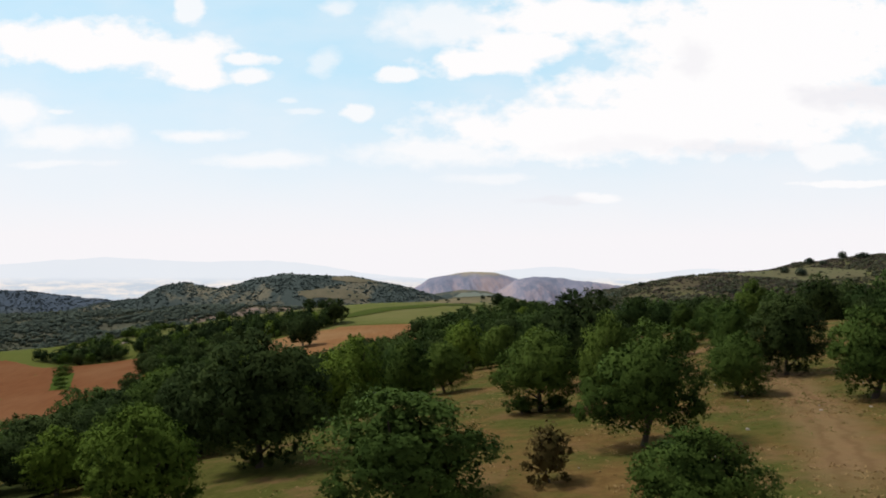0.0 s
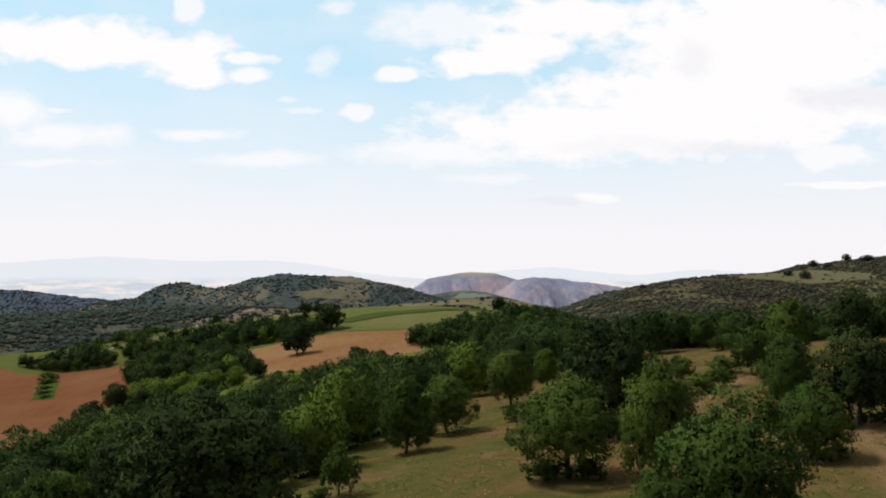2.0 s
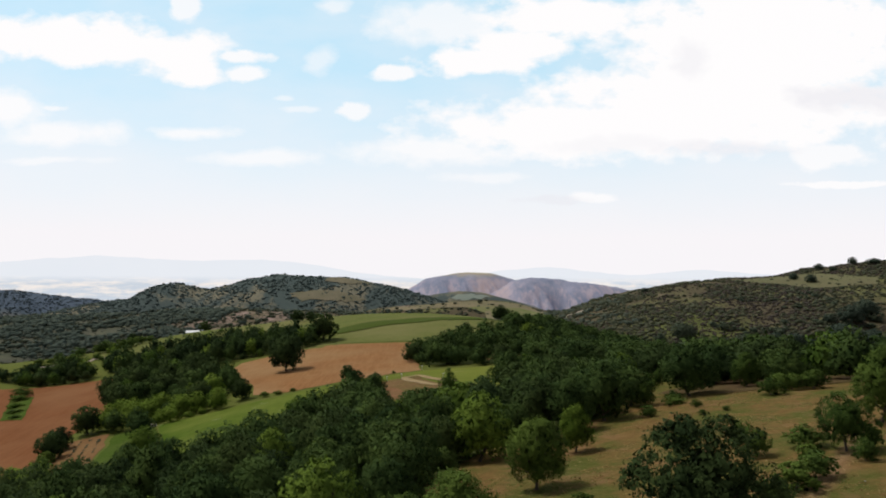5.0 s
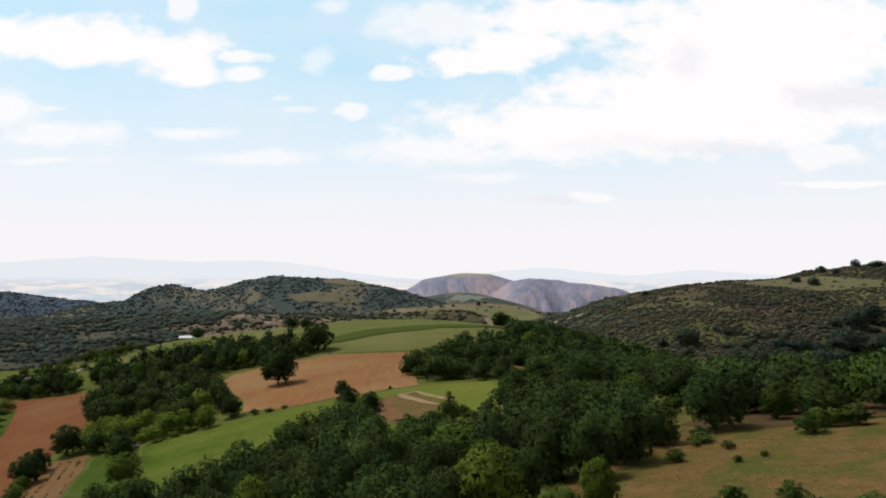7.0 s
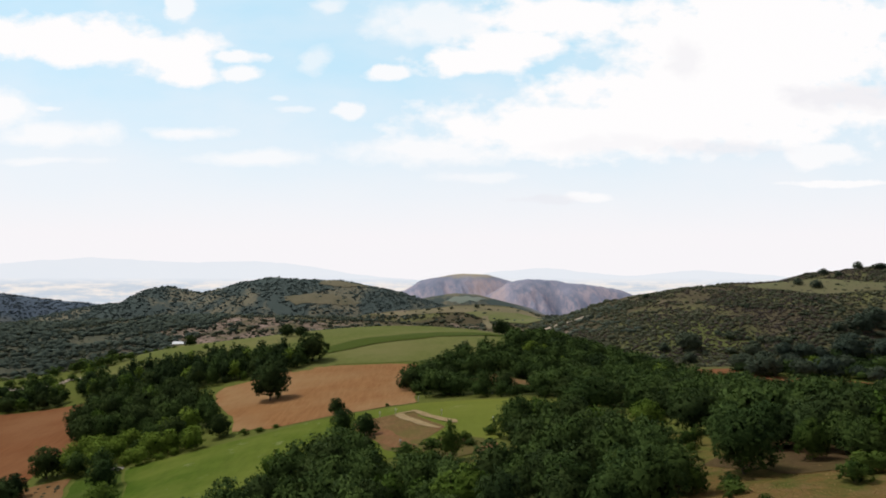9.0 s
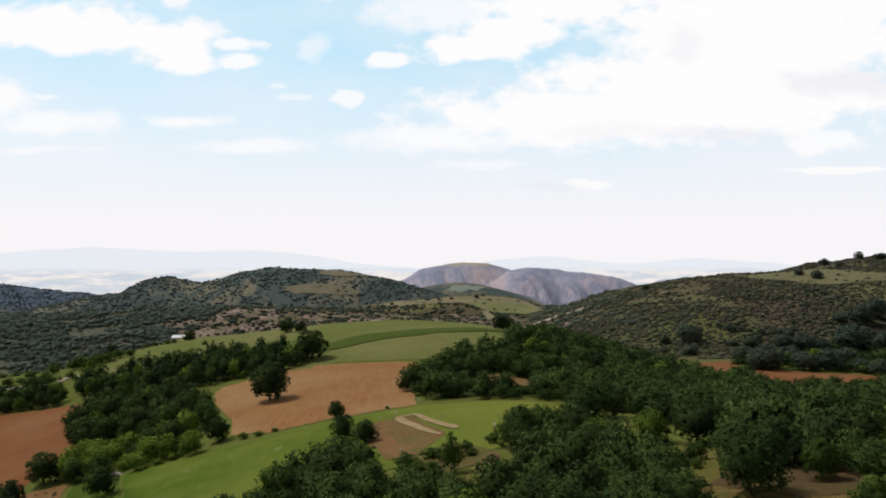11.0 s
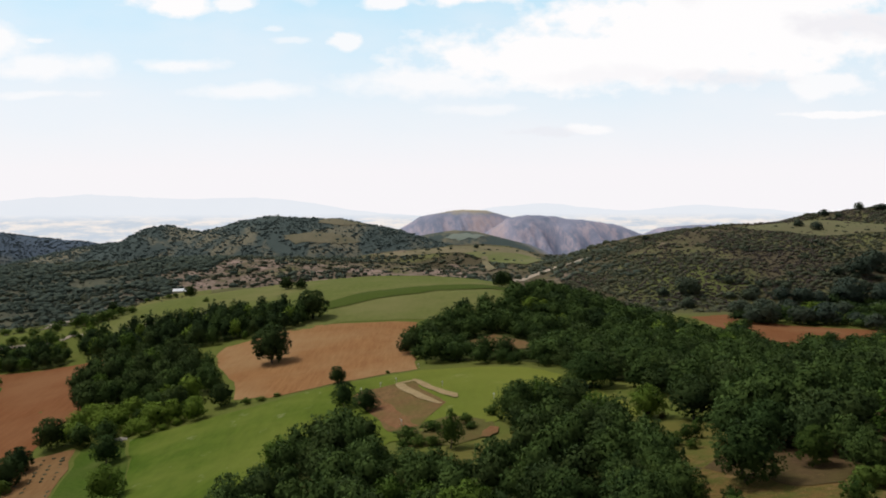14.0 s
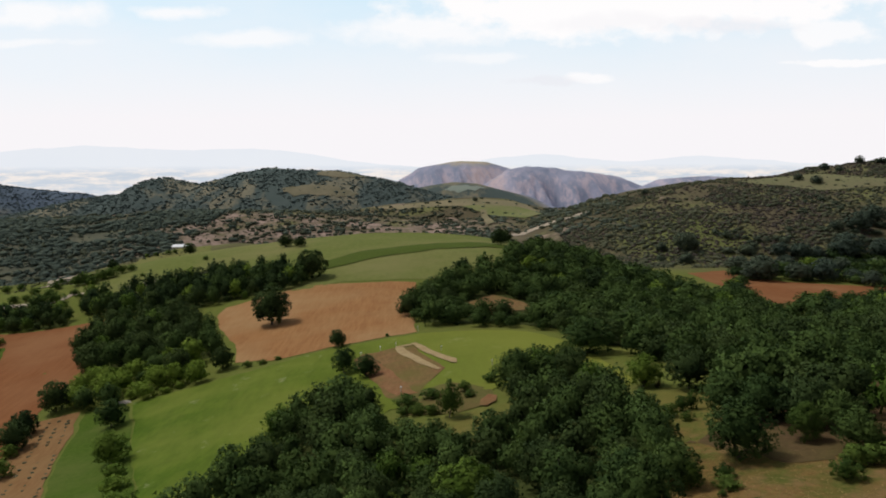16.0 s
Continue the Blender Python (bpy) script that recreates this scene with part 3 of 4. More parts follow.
field("meadow", [(-99, 307), (-83, 311), (-64, 316), (-43, 326), (-27, 331), (-16, 334), (-8, 336), (4, 335), (16, 331), (29, 321), (38, 305), (41, 285), (45, 266), (47, 250), (42, 240), (38, 246), (34, 262), (18, 256), (11, 250), (2, 246), (-13, 246), (-20, 238), (-30, 228), (-40, 212), (-47, 198), (-58, 204), (-81, 260)],
      M_MEADOW, "bright green mown meadow on the slope")
field("tilled_patch", [(-28.7, 307.7), (-25.2, 314.9), (-20, 314), (-15, 317.4), (-9.9, 319.5), (-3.7, 297.4), (1.2, 280.7), (-2, 271.3), (-6.2, 256.4), (-13.6, 255.9), (-17.9, 272), (-24.2, 293.9)], M_TILLED, "brown tilled garden patch in the meadow", 2.5, 0.24)
field("dry_grass", [(-13.6, 256.5), (-6.2, 259), (2.3, 263), (12, 252), (11, 239), (1.6, 234), (-8.8, 239)], M_DRYGRASS, "dry grass below the tilled patch", 2.0, 0.18)
field("tilled_patch", [(-28, 307.8), (-24.5, 313), (-17.2, 291.3), (-9.4, 269), (-6.2, 256.4), (-11.4, 258), (-17.9, 272)], M_TILLRED, "reddish bare soil along the tilled patch", 2.5, 0.32)
field("straw_strip", [(-15, 316), (-12.6, 315.7), (-6.6, 297.6), (0, 280), (-1.1, 279.4), (-7.6, 291.5), (-13.5, 307.5)], M_STRAW, "pale cut straw lying in a strip", 1.5, 0.40, 0.5)
field("straw_strip", [(-15, 315.8), (-14.6, 317.6), (-9.5, 318.9), (-9, 317.3), (-13.5, 315.4)], M_STRAW, "pale cut straw across the end of the patch", 1.5, 0.44, 0.2)
field("straw_strip", [(-9.9, 320), (-8.4, 320), (-2, 305.5), (4.4, 290.5), (4.4, 285.5), (3, 286), (-2.7, 300.2), (-8.6, 314)], M_STRAW, "pale cut straw lying in a strip", 1.5, 0.40, 0.5)
field("crop_strip", [(-115, 309), (-100, 306), (-81, 260), (-59, 204), (-84, 214), (-102, 262)], M_STRIP, "dark green crop strip beside the meadow")
field("crop_strip", [(-206, 408), (-196, 408), (-172, 356), (-184, 360)], M_STRIP, "low green strip in the ploughed field", 3, 0.3)
field("row_field", [(-130, 306), (-117, 310), (-103, 262), (-86, 216), (-112, 222), (-120, 258), (-126, 286)], M_ROWS, "brown tilled strip with rows of young plants")
field("ploughed_field", [(-100, 408), (-100, 424), (-88, 433), (-73, 444), (-60, 446), (-43, 445), (-24, 446), (-11, 443), (-12, 400), (-11, 369), (-8, 339), (-18, 337), (-28, 334), (-43, 329), (-58, 326), (-72, 331), (-78, 356), (-89, 377)],
      M_RED, "ploughed reddish brown field on a knoll")
field("upper_meadow", [(-207, 502), (-232, 580), (-246, 660), (-268, 740), (-268, 800), (-215, 800), (-190, 720), (-130, 670), (-63, 630), (-26, 625), (11, 630), (50, 640), (98, 650), (60, 522), (29, 477), (-4, 449), (-24, 449), (-49, 449), (-62, 440), (-101, 440), (-170, 464)],
      M_UPPER, "pale green upland meadow over a crest", 6)
field("green_band", [(-66, 497), (-45, 522), (-4, 543), (46, 570), (62, 546), (-8, 512), (-43, 492), (-60, 478)], M_BAND, "darker green band across the upper meadow", 4, 0.5)
field("ploughed_field", [(-310, 430), (-262, 462), (-225, 432), (-195, 433), (-160, 438), (-149, 423), (-157, 398), (-135, 359), (-136, 337), (-134, 319), (-128, 290), (-122, 258), (-118, 235), (-150, 220), (-230, 290)],
      M_RUST, "ploughed dark reddish field beside the wood")
field("ploughed_field", [(198, 663), (243, 705), (237, 655), (267, 633), (331, 619), (330, 570), (235, 542), (206, 504), (182, 472), (205, 537), (200, 560)],
      M_RUST, "ploughed reddish field in the valley bottom", 6)
field("gravel_road", [(97, 1071), (131, 1094), (168, 1089), (202, 1071), (200, 1052), (168, 1060), (133, 1070), (97, 1045)], M_ROAD, "pale gravel road over the saddle", 6, 0.5)
field("farm_path", [(-249, 546), (-452, 981), (-439, 995), (-425, 1011), (-412, 1021), (-406, 1011), (-420, 1000), (-307, 714), (-238, 547)], M_ROAD, "pale farm path along the slope", 4, 0.5)
field("farm_path", [(-240, 487), (-225, 488), (-212, 489), (-210, 505), (-201, 503), (-199, 498), (-207, 499), (-208, 483), (-222, 482), (-236, 479)], M_ROAD, "pale farm path below the slope", 4, 0.4)
field("bare_verge", [(-185, 506), (-171, 509), (-159, 521), (-142, 520), (-125, 517), (-111, 515), (-107, 499), (-120, 499), (-137, 503), (-151, 498), (-166, 494)], M_SHOULDER, "bare tan verge along the belt of oaks", 5, 0.6)
field("hill_pasture", [(390, 1054), (432, 1073), (471, 1077), (494, 1062), (507, 1032), (527, 1003), (544, 987), (526, 956), (489, 971), (456, 987), (434, 1013), (404, 1025)], M_SHOULDER, "dry pasture on the shoulder of the hill", 12, 0.8)
field("hill_pasture", [(-111, 1478), (-7, 1480), (87, 1478), (138, 1470), (171, 1470), (190, 1401), (150, 1330), (131, 1397), (72, 1413), (13, 1426), (-67, 1434)], M_PASTURE, "pale pasture on a low far hill", 12, 0.8)
field("far_meadow", [(50, 1415), (91, 1421), (130, 1418), (170, 1414), (181, 1339), (144, 1279), (112, 1329), (78, 1377)], M_HILLGREEN, "small green meadow on a low far hill", 12, 1.6)
field("far_meadow", [(32, 2646), (62, 2672), (116, 2683), (138, 2657), (89, 2628)], M_HAZYGREEN, "pale hazy meadow on a far knoll", 12, 1.6, 6.0)
field("far_meadow", [(103, 2652), (150, 2681), (177, 2676), (136, 2636)], M_HAZYGREEN, "pale hazy meadow on a far knoll", 12, 2.2, 6.0)
field("bare_patch", [(80, 1386), (90, 1386), (92, 1213), (78, 1196)], M_PASTURE, "bare tan scar on a low far hill", 8, 2.2)
field("far_clearing", [(-407, 2078), (-336, 2099), (-248, 2110), (-194, 2088), (-242, 2048), (-355, 2032)], M_CLEAR, "tan clearing on the wooded hill", 10, 1.6, 9.0)
field("far_clearing", [(-315, 2262), (-250, 2262), (-186, 2255), (-257, 2183), (-319, 2185)], M_CLEAR, "tan clearing near the hilltop", 10, 1.6, 9.0)
field("bare_patch", [(8, 243), (10.3, 247), (12.2, 245), (11.4, 240), (9, 236), (7.6, 238)], M_TILLRED, "bare reddish patch by the wood", 2, 0.4)
field("ploughed_field", [(137, 376), (145, 401), (182, 466), (167, 430)], M_RUST, "narrow ploughed strip in the valley", 5)
field("bare_patch", [(13, 393), (25, 413), (36, 399), (39, 375), (18, 357)], M_TILLED, "bare brown patch between the trees", 4, 0.45)


# ---- trees ----


def tubes(paths, sides=6):
    """One skin round several tapered branches: each a list of (place, radius)."""
    verts, faces = [], []
    for path in paths:
        base = len(verts)
        for k, (p, r) in enumerate(path):
            q = path[min(k + 1, len(path) - 1)][0] - path[max(k - 1, 0)][0]
            side = q.cross(Vector((0.31, 0.95, 0.1))).normalized()
            up = q.cross(side).normalized()
            for s in range(sides):
                a = 2 * math.pi * s / sides
                verts.append(p + (side * math.cos(a) + up * math.sin(a)) * r)
        for k in range(len(path) - 1):
            for s in range(sides):
                a, b = base + k * sides + s, base + k * sides + (s + 1) % sides
                faces.append((a, b, b + sides, a + sides))
    return [tuple(v) for v in verts], faces


def crown_arrays(rng, lobes, per_lobe, leaf, low=0.03, spread=1.0, ragged=0.30, lobe=0.20, taper=0.40, twigs=9, flutter=0.55, fill=0.12, deep=0.12, core=0.075):
    """A crown one high and one wide: boughs over an uneven dome, each a tuft of twigs set with leaf sprays, over sparser sprays inside."""
    half = (1.0 - low) / 2
    middle = low + half * 0.92
    bumps = unit(rng.normal(size=(9, 3)))
    lift = rng.uniform(-1.0, 1.0, 9)

    def envelope(d):
        """How far the dome reaches along each direction."""
        near = np.clip((d @ bumps.T - 0.55) / 0.45, 0, 1)
        r = 1 + ragged * (near * lift).sum(1)
        r = np.where(d[:, 2] < -0.45, r * 0.86, r)
        wide = spread * 0.5 * (1 - taper * np.clip(d[:, 2], 0, 1) ** 1.5)
        wide = wide * np.where(d[:, 2] < 0, np.maximum(np.hypot(d[:, 0], d[:, 1]), 0.5) ** -0.7, 1)   # full skirts
        return d * np.c_[wide * r, wide * r, half * r]

    k = np.arange(lobes) + 0.5
    zz, a = 1 - 1.9 * k / lobes, k * 2.39996 + rng.normal(size=lobes) * 0.35
    d = unit(np.c_[np.cos(a) * np.sqrt(1 - zz**2), np.sin(a) * np.sqrt(1 - zz**2), zz] + rng.normal(size=(lobes, 3)) * 0.18)
    size = lobe * rng.uniform(0.55, 1.40, lobes)
    centre = envelope(d) * (1.04 - size * 1.5)[:, None] + np.array([0, 0, middle])
    # twigs stand out from each bough, more of them above than below
    sub = unit(rng.normal(size=(lobes, twigs, 3)) + 0.80 * d[:, None] + np.array([0, 0, 0.50]))
    reach = rng.uniform(0.62, 1.18, (lobes, twigs))
    n = lobes * per_lobe
    w = np.repeat(np.arange(lobes), per_lobe)
    pick = rng.integers(twigs, size=n)
    way = sub[w, pick]
    loose = unit(rng.normal(size=(n, 3)) + 0.35 * way)
    along = reach[w, pick] * rng.uniform(0.55, 1.0, n) ** 0.5
    p = centre[w] + (way * along[:, None] + loose * rng.uniform(0.06, 0.36, n)[:, None]) * size[w][:, None] * np.array([1, 1, 0.80])
    nrm = unit(way * 0.6 + loose * 0.5 + np.array([0, 0, 0.30]) + rng.normal(size=(n, 3)) * flutter)
    fills = rng.random(n) < fill
    skin = unit(rng.normal(size=(n, 3)) + np.array([0, 0, 0.2]))
    p[fills] = (envelope(skin) * rng.uniform(0.66, 0.94, n)[:, None] + np.array([0, 0, middle]))[fills]
    nrm[fills] = unit(skin + rng.normal(size=(n, 3)) * flutter)[fills]
    t = unit(np.cross(nrm, rng.normal(size=(n, 3))))
    b = np.cross(nrm, t)
    s = leaf * rng.uniform(0.55, 1.45, n)[:, None]
    tri = np.stack([p + t * s, p - t * s * 0.6 + b * s * 0.75, p - t * s * 0.6 - b * s * 0.75], 1).reshape(-1, 3)
    # larger sprays deep inside, in the shade of the outer ones
    m = int(n * deep)
    inner = unit(rng.normal(size=(m, 3)))
    q = envelope(inner) * rng.uniform(0.20, 0.66, m)[:, None] + np.array([0, 0, middle])
    face = unit(inner + rng.normal(size=(m, 3)) * 0.5)
    t = unit(np.cross(face, rng.normal(size=(m, 3))))
    b = np.cross(face, t)
    s = core * rng.uniform(0.7, 1.3, m)[:, None]
    big = np.stack([q + t * s, q - t * s * 0.6 + b * s * 0.9, q - t * s * 0.6 - b * s * 0.9], 1).reshape(-1, 3)
    dome = unit((p - np.array([0, 0, middle - 0.1])) * np.array([1, 1, 0.9]))
    bough = unit(0.95 * dome + 0.16 * nrm + 0.32 * np.where(fills[:, None], skin, way))
    shade = np.concatenate([np.repeat(bough, 3, 0), np.repeat(inner, 3, 0)])
    return np.concatenate([tri, big]), np.arange((n + m) * 3).reshape(-1, 3), shade


def unit(v):
    return v / np.linalg.norm(v, axis=-1, keepdims=True)


def ico(level):
    bm = bmesh.new()
    bmesh.ops.create_icosphere(bm, subdivisions=level, radius=1.0)
    v = np.array([tuple(q.co) for q in bm.verts])
    f = np.array([[q.index for q in t.verts] for t in bm.faces])
    bm.free()
    return v, f


ICO_SMALL = ico(1)


def trunk_mesh(name, rng, thick=0.028, low=0.2, limbs=5):
    """A tapered trunk with limbs for a tree one high."""
    lean = Vector((rng.normal() * 0.03, rng.normal() * 0.03, 0))
    stem = [(Vector((0, 0, -0.05)), thick * 1.7), (Vector((0, 0, 0.02)), thick * 1.15), (Vector((0, 0, low)) + lean, thick * 0.9),
            (Vector((0, 0, 0.45)) + lean * 2, thick * 0.6), (Vector((0, 0, 0.78)) + lean * 3, thick * 0.2)]
    paths = [stem]
    for k in range(limbs):
        a, z = k * 2.4 + rng.normal() * 0.3, low * 0.75 + 0.07 * k
        out = Vector((math.cos(a), math.sin(a), 0))
        start = lean * (z / 0.3) + Vector((0, 0, z))
        paths.append([(start, thick * 0.5), (start + out * 0.13 + Vector((0, 0, 0.07)), thick * 0.36),
                      (start + out * 0.28 + Vector((0, 0, 0.17 + 0.04 * rng.normal())), thick * 0.16)])
    v, f = tubes(paths)
    return mesh_from(name, v, f, M_BARK)


SPECIES = {}


def species(key, material, seed, count, lobes, per_lobe, leaf, **kind):
    rng = np.random.default_rng(seed)
    thick, limbs = kind.pop("thick", 0.028), kind.pop("limbs", 5)
    made = []
    for k in range(count):
        v, f, shade = crown_arrays(rng, lobes, per_lobe, leaf, **kind)
        crown = mesh_from("crown", v, f, material, shade)
        made.append((crown, trunk_mesh("trunk", rng, thick, kind.get("low", 0.03) + 0.10, limbs)))
    SPECIES[key] = made


species("oak_near", M_OAK, 11, 5, 46, 400, 0.0138, twigs=14, taper=0.52, ragged=0.26, lobe=0.185, deep=0.05, core=0.050)
species("oak_bright", M_BRIGHT, 12, 2, 44, 400, 0.0150, ragged=0.26, twigs=14, taper=0.66, lobe=0.175, deep=0.05, core=0.050)
species("oak_dark", M_DARK, 13, 2, 50, 380, 0.0138, twigs=14, taper=0.34, ragged=0.26, lobe=0.180, deep=0.05, core=0.050)
species("oak_open", M_OAK, 14, 3, 44, 400, 0.0138, low=0.12, ragged=0.28, taper=0.60, twigs=14, lobe=0.175, deep=0.05, core=0.050)
species("oak_mid", M_WOOD, 15, 8, 52, 78, 0.0215, fill=0.28, ragged=0.15, lobe=0.145, twigs=8, taper=0.36)
species("oak_mid_dark", M_DARK, 16, 4, 52, 78, 0.0215, fill=0.28, ragged=0.12, lobe=0.145, twigs=8, taper=0.24)
species("oak_mid_bright", M_BRIGHT, 17, 3, 52, 78, 0.0215, fill=0.28, ragged=0.15, lobe=0.145, twigs=8, taper=0.44)
species("oak_round", M_DARK, 22, 4, 80, 72, 0.0230, ragged=0.06, lobe=0.120, twigs=8, taper=0.12)
species("oak_hill", M_HILLOAK_HAZE, 25, 3, 60, 60, 0.0280, ragged=0.12, lobe=0.130, twigs=8, taper=0.16)
species("conifer", M_OAK, 18, 1, 34, 80, 0.026, lobe=0.15, taper=0.8, low=0.05)
species("bush", M_OAK, 19, 5, 22, 100, 0.034, low=0.0, ragged=0.45, lobe=0.20, thick=0.02, limbs=4)
species("bush_bright", M_BRIGHT, 21, 3, 22, 100, 0.034, low=0.0, ragged=0.45, lobe=0.20, thick=0.02, limbs=4)
species("bush_brown", M_BROWN, 20, 2, 24, 90, 0.028, low=0.0, ragged=0.5, lobe=0.16, thick=0.02, limbs=5)


def tree(name, key, k, x, y, high, wide, label, group="", turn=None, sink=0.0, category="tree"):
    """A tree thing with its trunk and crown, standing on the ground."""
    crown, trunk = SPECIES[key][k % len(SPECIES[key])]
    base = new(name)
    base.empty_display_size = 0.5
    z = height_at(x, y) - sink
    base.matrix_world = Matrix.Translation((x, y, z)) @ Matrix.Rotation(random.uniform(0, 6.28) if turn is None else turn, 4, "Z")
    for part_name, me in (("crown", crown), ("trunk", trunk)):
        ob = new(part_name, me)
        ob.parent = base
        ob.scale = (wide, wide, high)
    return tagged(base, label, category, group)


# standing alone, round the meadows and on the near slope: place, height, width
OAK = "broad dark green oak with a low full crown"
SINGLE = [
    ("oak_dark", -14.5, 61, 11.0, 10.6), ("oak_near", -2.2, 43.5, 7.0, 9.6), ("oak_bright", -18.6, 48, 7.4, 6.6), ("oak_open", 14.2, 54.5, 8.4, 7.8),
    ("oak_open", 9.4, 74.5, 7.6, 7.8), ("oak_near", 28.2, 74, 6.0, 6.2), ("oak_dark", 37.5, 84, 9.0, 8.0), ("oak_dark", 16.5, 91, 11.2, 9.8),
    ("oak_near", 11.6, 35.5, 5.4, 6.2), ("oak_open", 42.8, 121.5, 6.2, 5.2), ("oak_near", 34.2, 91, 8.2, 5.6), ("oak_open", 54, 134, 9.0, 6.0), ("oak_near", 9.4, 124, 8.6, 6.6), ("oak_bright", 17, 142, 6.6, 4.6), ("oak_near", 37, 66, 8.0, 8.0),
    ("oak_near", 15.0, 69, 9.0, 5.5), ("oak_near", -4.2, 95, 8.0, 6.0), ("oak_near", 0.2, 106, 7.4, 6.6), ("oak_near", -29.6, 80.5, 9.5, 8.5),
]
EDGE = [
    ("oak_mid", 53.7, 210.2, 8.9, 9.4), ("oak_mid", 58.3, 204.2, 9.3, 9.8), ("oak_mid_dark", 63.8, 198.4, 9.1, 9.6), ("oak_mid", 66.7, 192.7, 7.8, 8.2), ("oak_mid", 63.7, 181.8, 7.4, 7.7),
    ("oak_mid_dark", 55.5, 235.8, 10.3, 10.9), ("oak_mid", 41.6, 281.4, 11, 14.9), ("oak_mid_dark", 31.5, 248.7, 9.4, 9.9), ("oak_mid", 17.2, 250.7, 10.0, 10.6), ("oak_mid", 25.2, 171.0, 8.9, 9.4),
    ("oak_mid", 32.9, 175.8, 7.3, 7.6), ("oak_mid", 16.8, 175.6, 9.2, 9.7), ("oak_mid_bright", 1.8, 177.0, 10.1, 10.6), ("oak_mid_dark", 33.3, 220.5, 8.0, 8.5),
]
AFIELD = [
    ("oak_round", -36, 331, 6.4, 5.6), ("oak_round", -69, 379, 16.5, 15.5), ("oak_round", -65, 462, 16, 16), ("oak_mid", 46, 184, 10.5, 10.5), *EDGE,
    ("oak_mid_bright", 46.5, 241, 8.0, 8.6), ("oak_mid", -29.5, 294, 8.5, 7.5), ("oak_mid", -22, 285, 7.0, 7.5), ("oak_mid", -98, 288, 9.0, 9.0),
    ("oak_round", -125, 284, 9.0, 9.0), ("oak_round", -127, 314, 10.5, 10.0), ("oak_mid_bright", -84, 254, 9.0, 9.5), ("oak_round", -92, 330, 10.0, 9.5), ("oak_round", -75, 326, 8.5, 7.5), ("oak_round", -185, 642, 9.0, 9.5),
    ("oak_round", -220, 588, 8, 7), ("oak_round", 40, 560, 11, 10), ("oak_mid", 18, 246, 11, 9.0), ("oak_mid", 32, 262, 9, 8), ("oak_open", 59, 189, 6.5, 5.5), ("oak_round", -128, 296, 8, 8), ("oak_round", -101, 580, 9, 10), ("oak_round", -90, 572, 7, 8), ("oak_round", 48, 600, 10, 9), ("oak_round", 70, 610, 9, 10),
]
for k, (key, x, y, high, wide) in enumerate(SINGLE):
    tree("oak_tree", key, k, x, y, high, wide, {"oak_bright": "young oak with bright green leaves", "oak_dark": "tall dark oak with a dense crown",
         "oak_open": "oak with a raised crown over its bare trunk"}.get(key, OAK), "oaks on the dry slope")
for k, (key, x, y, high, wide) in enumerate(AFIELD):
    tree("oak_tree", key, k, x, y, high, wide, "dark round oak beside the fields" if "round" in key else "green oak at the edge of the meadow", "oaks by the fields")
tree("pine_tree", "conifer", 0, 1, 232, 8.5, 5.5, "slim pointed tree at the meadow's edge", category="tree")
tree("young_pine", "conifer", 0, -8.7, 75.9, 4.2, 3.0, "young conical tree standing in green grass", category="tree")
tree("shrub", "bush_brown", 0, 6.4, 46.5, 3.9, 3.2, "slender browning shrub on dry grass", category="shrub")

# woods
WOOD_CENTRE = [(-46, 70), (-58, 108), (-80, 150), (-100, 190), (-112, 216), (-95, 212), (-78, 200), (-60, 196), (-48, 196), (-43, 208), (-41, 226), (-39, 242), (-32, 256), (-24, 264), (-18, 256), (-16, 240), (-10, 220), (2, 210), (12, 216), (17, 240), (24, 264), (33, 262), (40, 250), (38, 230), (39, 214), (38, 196), (36, 182), (30, 168), (20, 157), (8, 152), (0, 140), (-4, 116), (-10, 104), (-14, 84), (-26, 66), (-40, 45)]
WOOD_RIGHT = [(57, 226), (59, 208), (62, 198), (70, 193), (79, 184), (85, 168), (98, 152), (140, 150), (250, 330), (330, 470), (310, 520), (240, 500), (195, 430), (150, 350), (112, 300), (90, 262), (63, 246)]
WOOD_RIDGE = [(-12, 352), (-14, 374), (-9, 412), (4, 446), (23, 474), (30, 462), (40, 500), (62, 560), (84, 610), (103, 620), (120, 540), (150, 500), (175, 470), (150, 400), (140, 350), (112, 300), (68, 252), (60, 264), (50, 286), (41, 312), (26, 330), (6, 341)]
WOOD_BAND = [(-182, 452), (-190, 480), (-162, 484), (-139, 491), (-112, 497), (-84, 488), (-70, 474), (-68, 450), (-80, 440), (-107, 434), (-140, 436), (-160, 440)]
WOOD_LEFT = [(-145, 368), (-156, 400), (-150, 419), (-133, 424), (-112, 412), (-92, 375), (-82, 344), (-91, 338), (-111, 346), (-125, 345), (-133, 350)]
WOOD_BRIGHT = [(-127, 320), (-126, 335), (-113, 341), (-92, 335), (-82, 320), (-79, 314), (-98, 309), (-118, 311)]
WOOD_VALLEY = [(166, 488), (200, 560), (236, 640), (262, 640), (330, 628), (330, 600), (400, 700), (460, 800), (383, 790), (302, 715), (240, 668), (196, 580)]
WOOD_WEST = [(-240, 455), (-230, 467), (-215, 470), (-194, 460), (-179, 440), (-190, 434), (-215, 436)]
WOOD_FOOT = [(184, 466), (208, 500), (238, 538), (332, 566), (340, 520), (250, 490), (195, 440)]
GAPS = [[(30, 300), (38, 270), (39, 255), (37, 240), (38, 215), (36, 190), (57, 190), (57, 225), (61, 243), (56, 262), (48, 285), (38, 305)], [(10, 393), (25, 418), (40, 402), (43, 372), (31, 348), (15, 350)], [(2, 108), (14, 106), (16, 118), (6, 124)]]


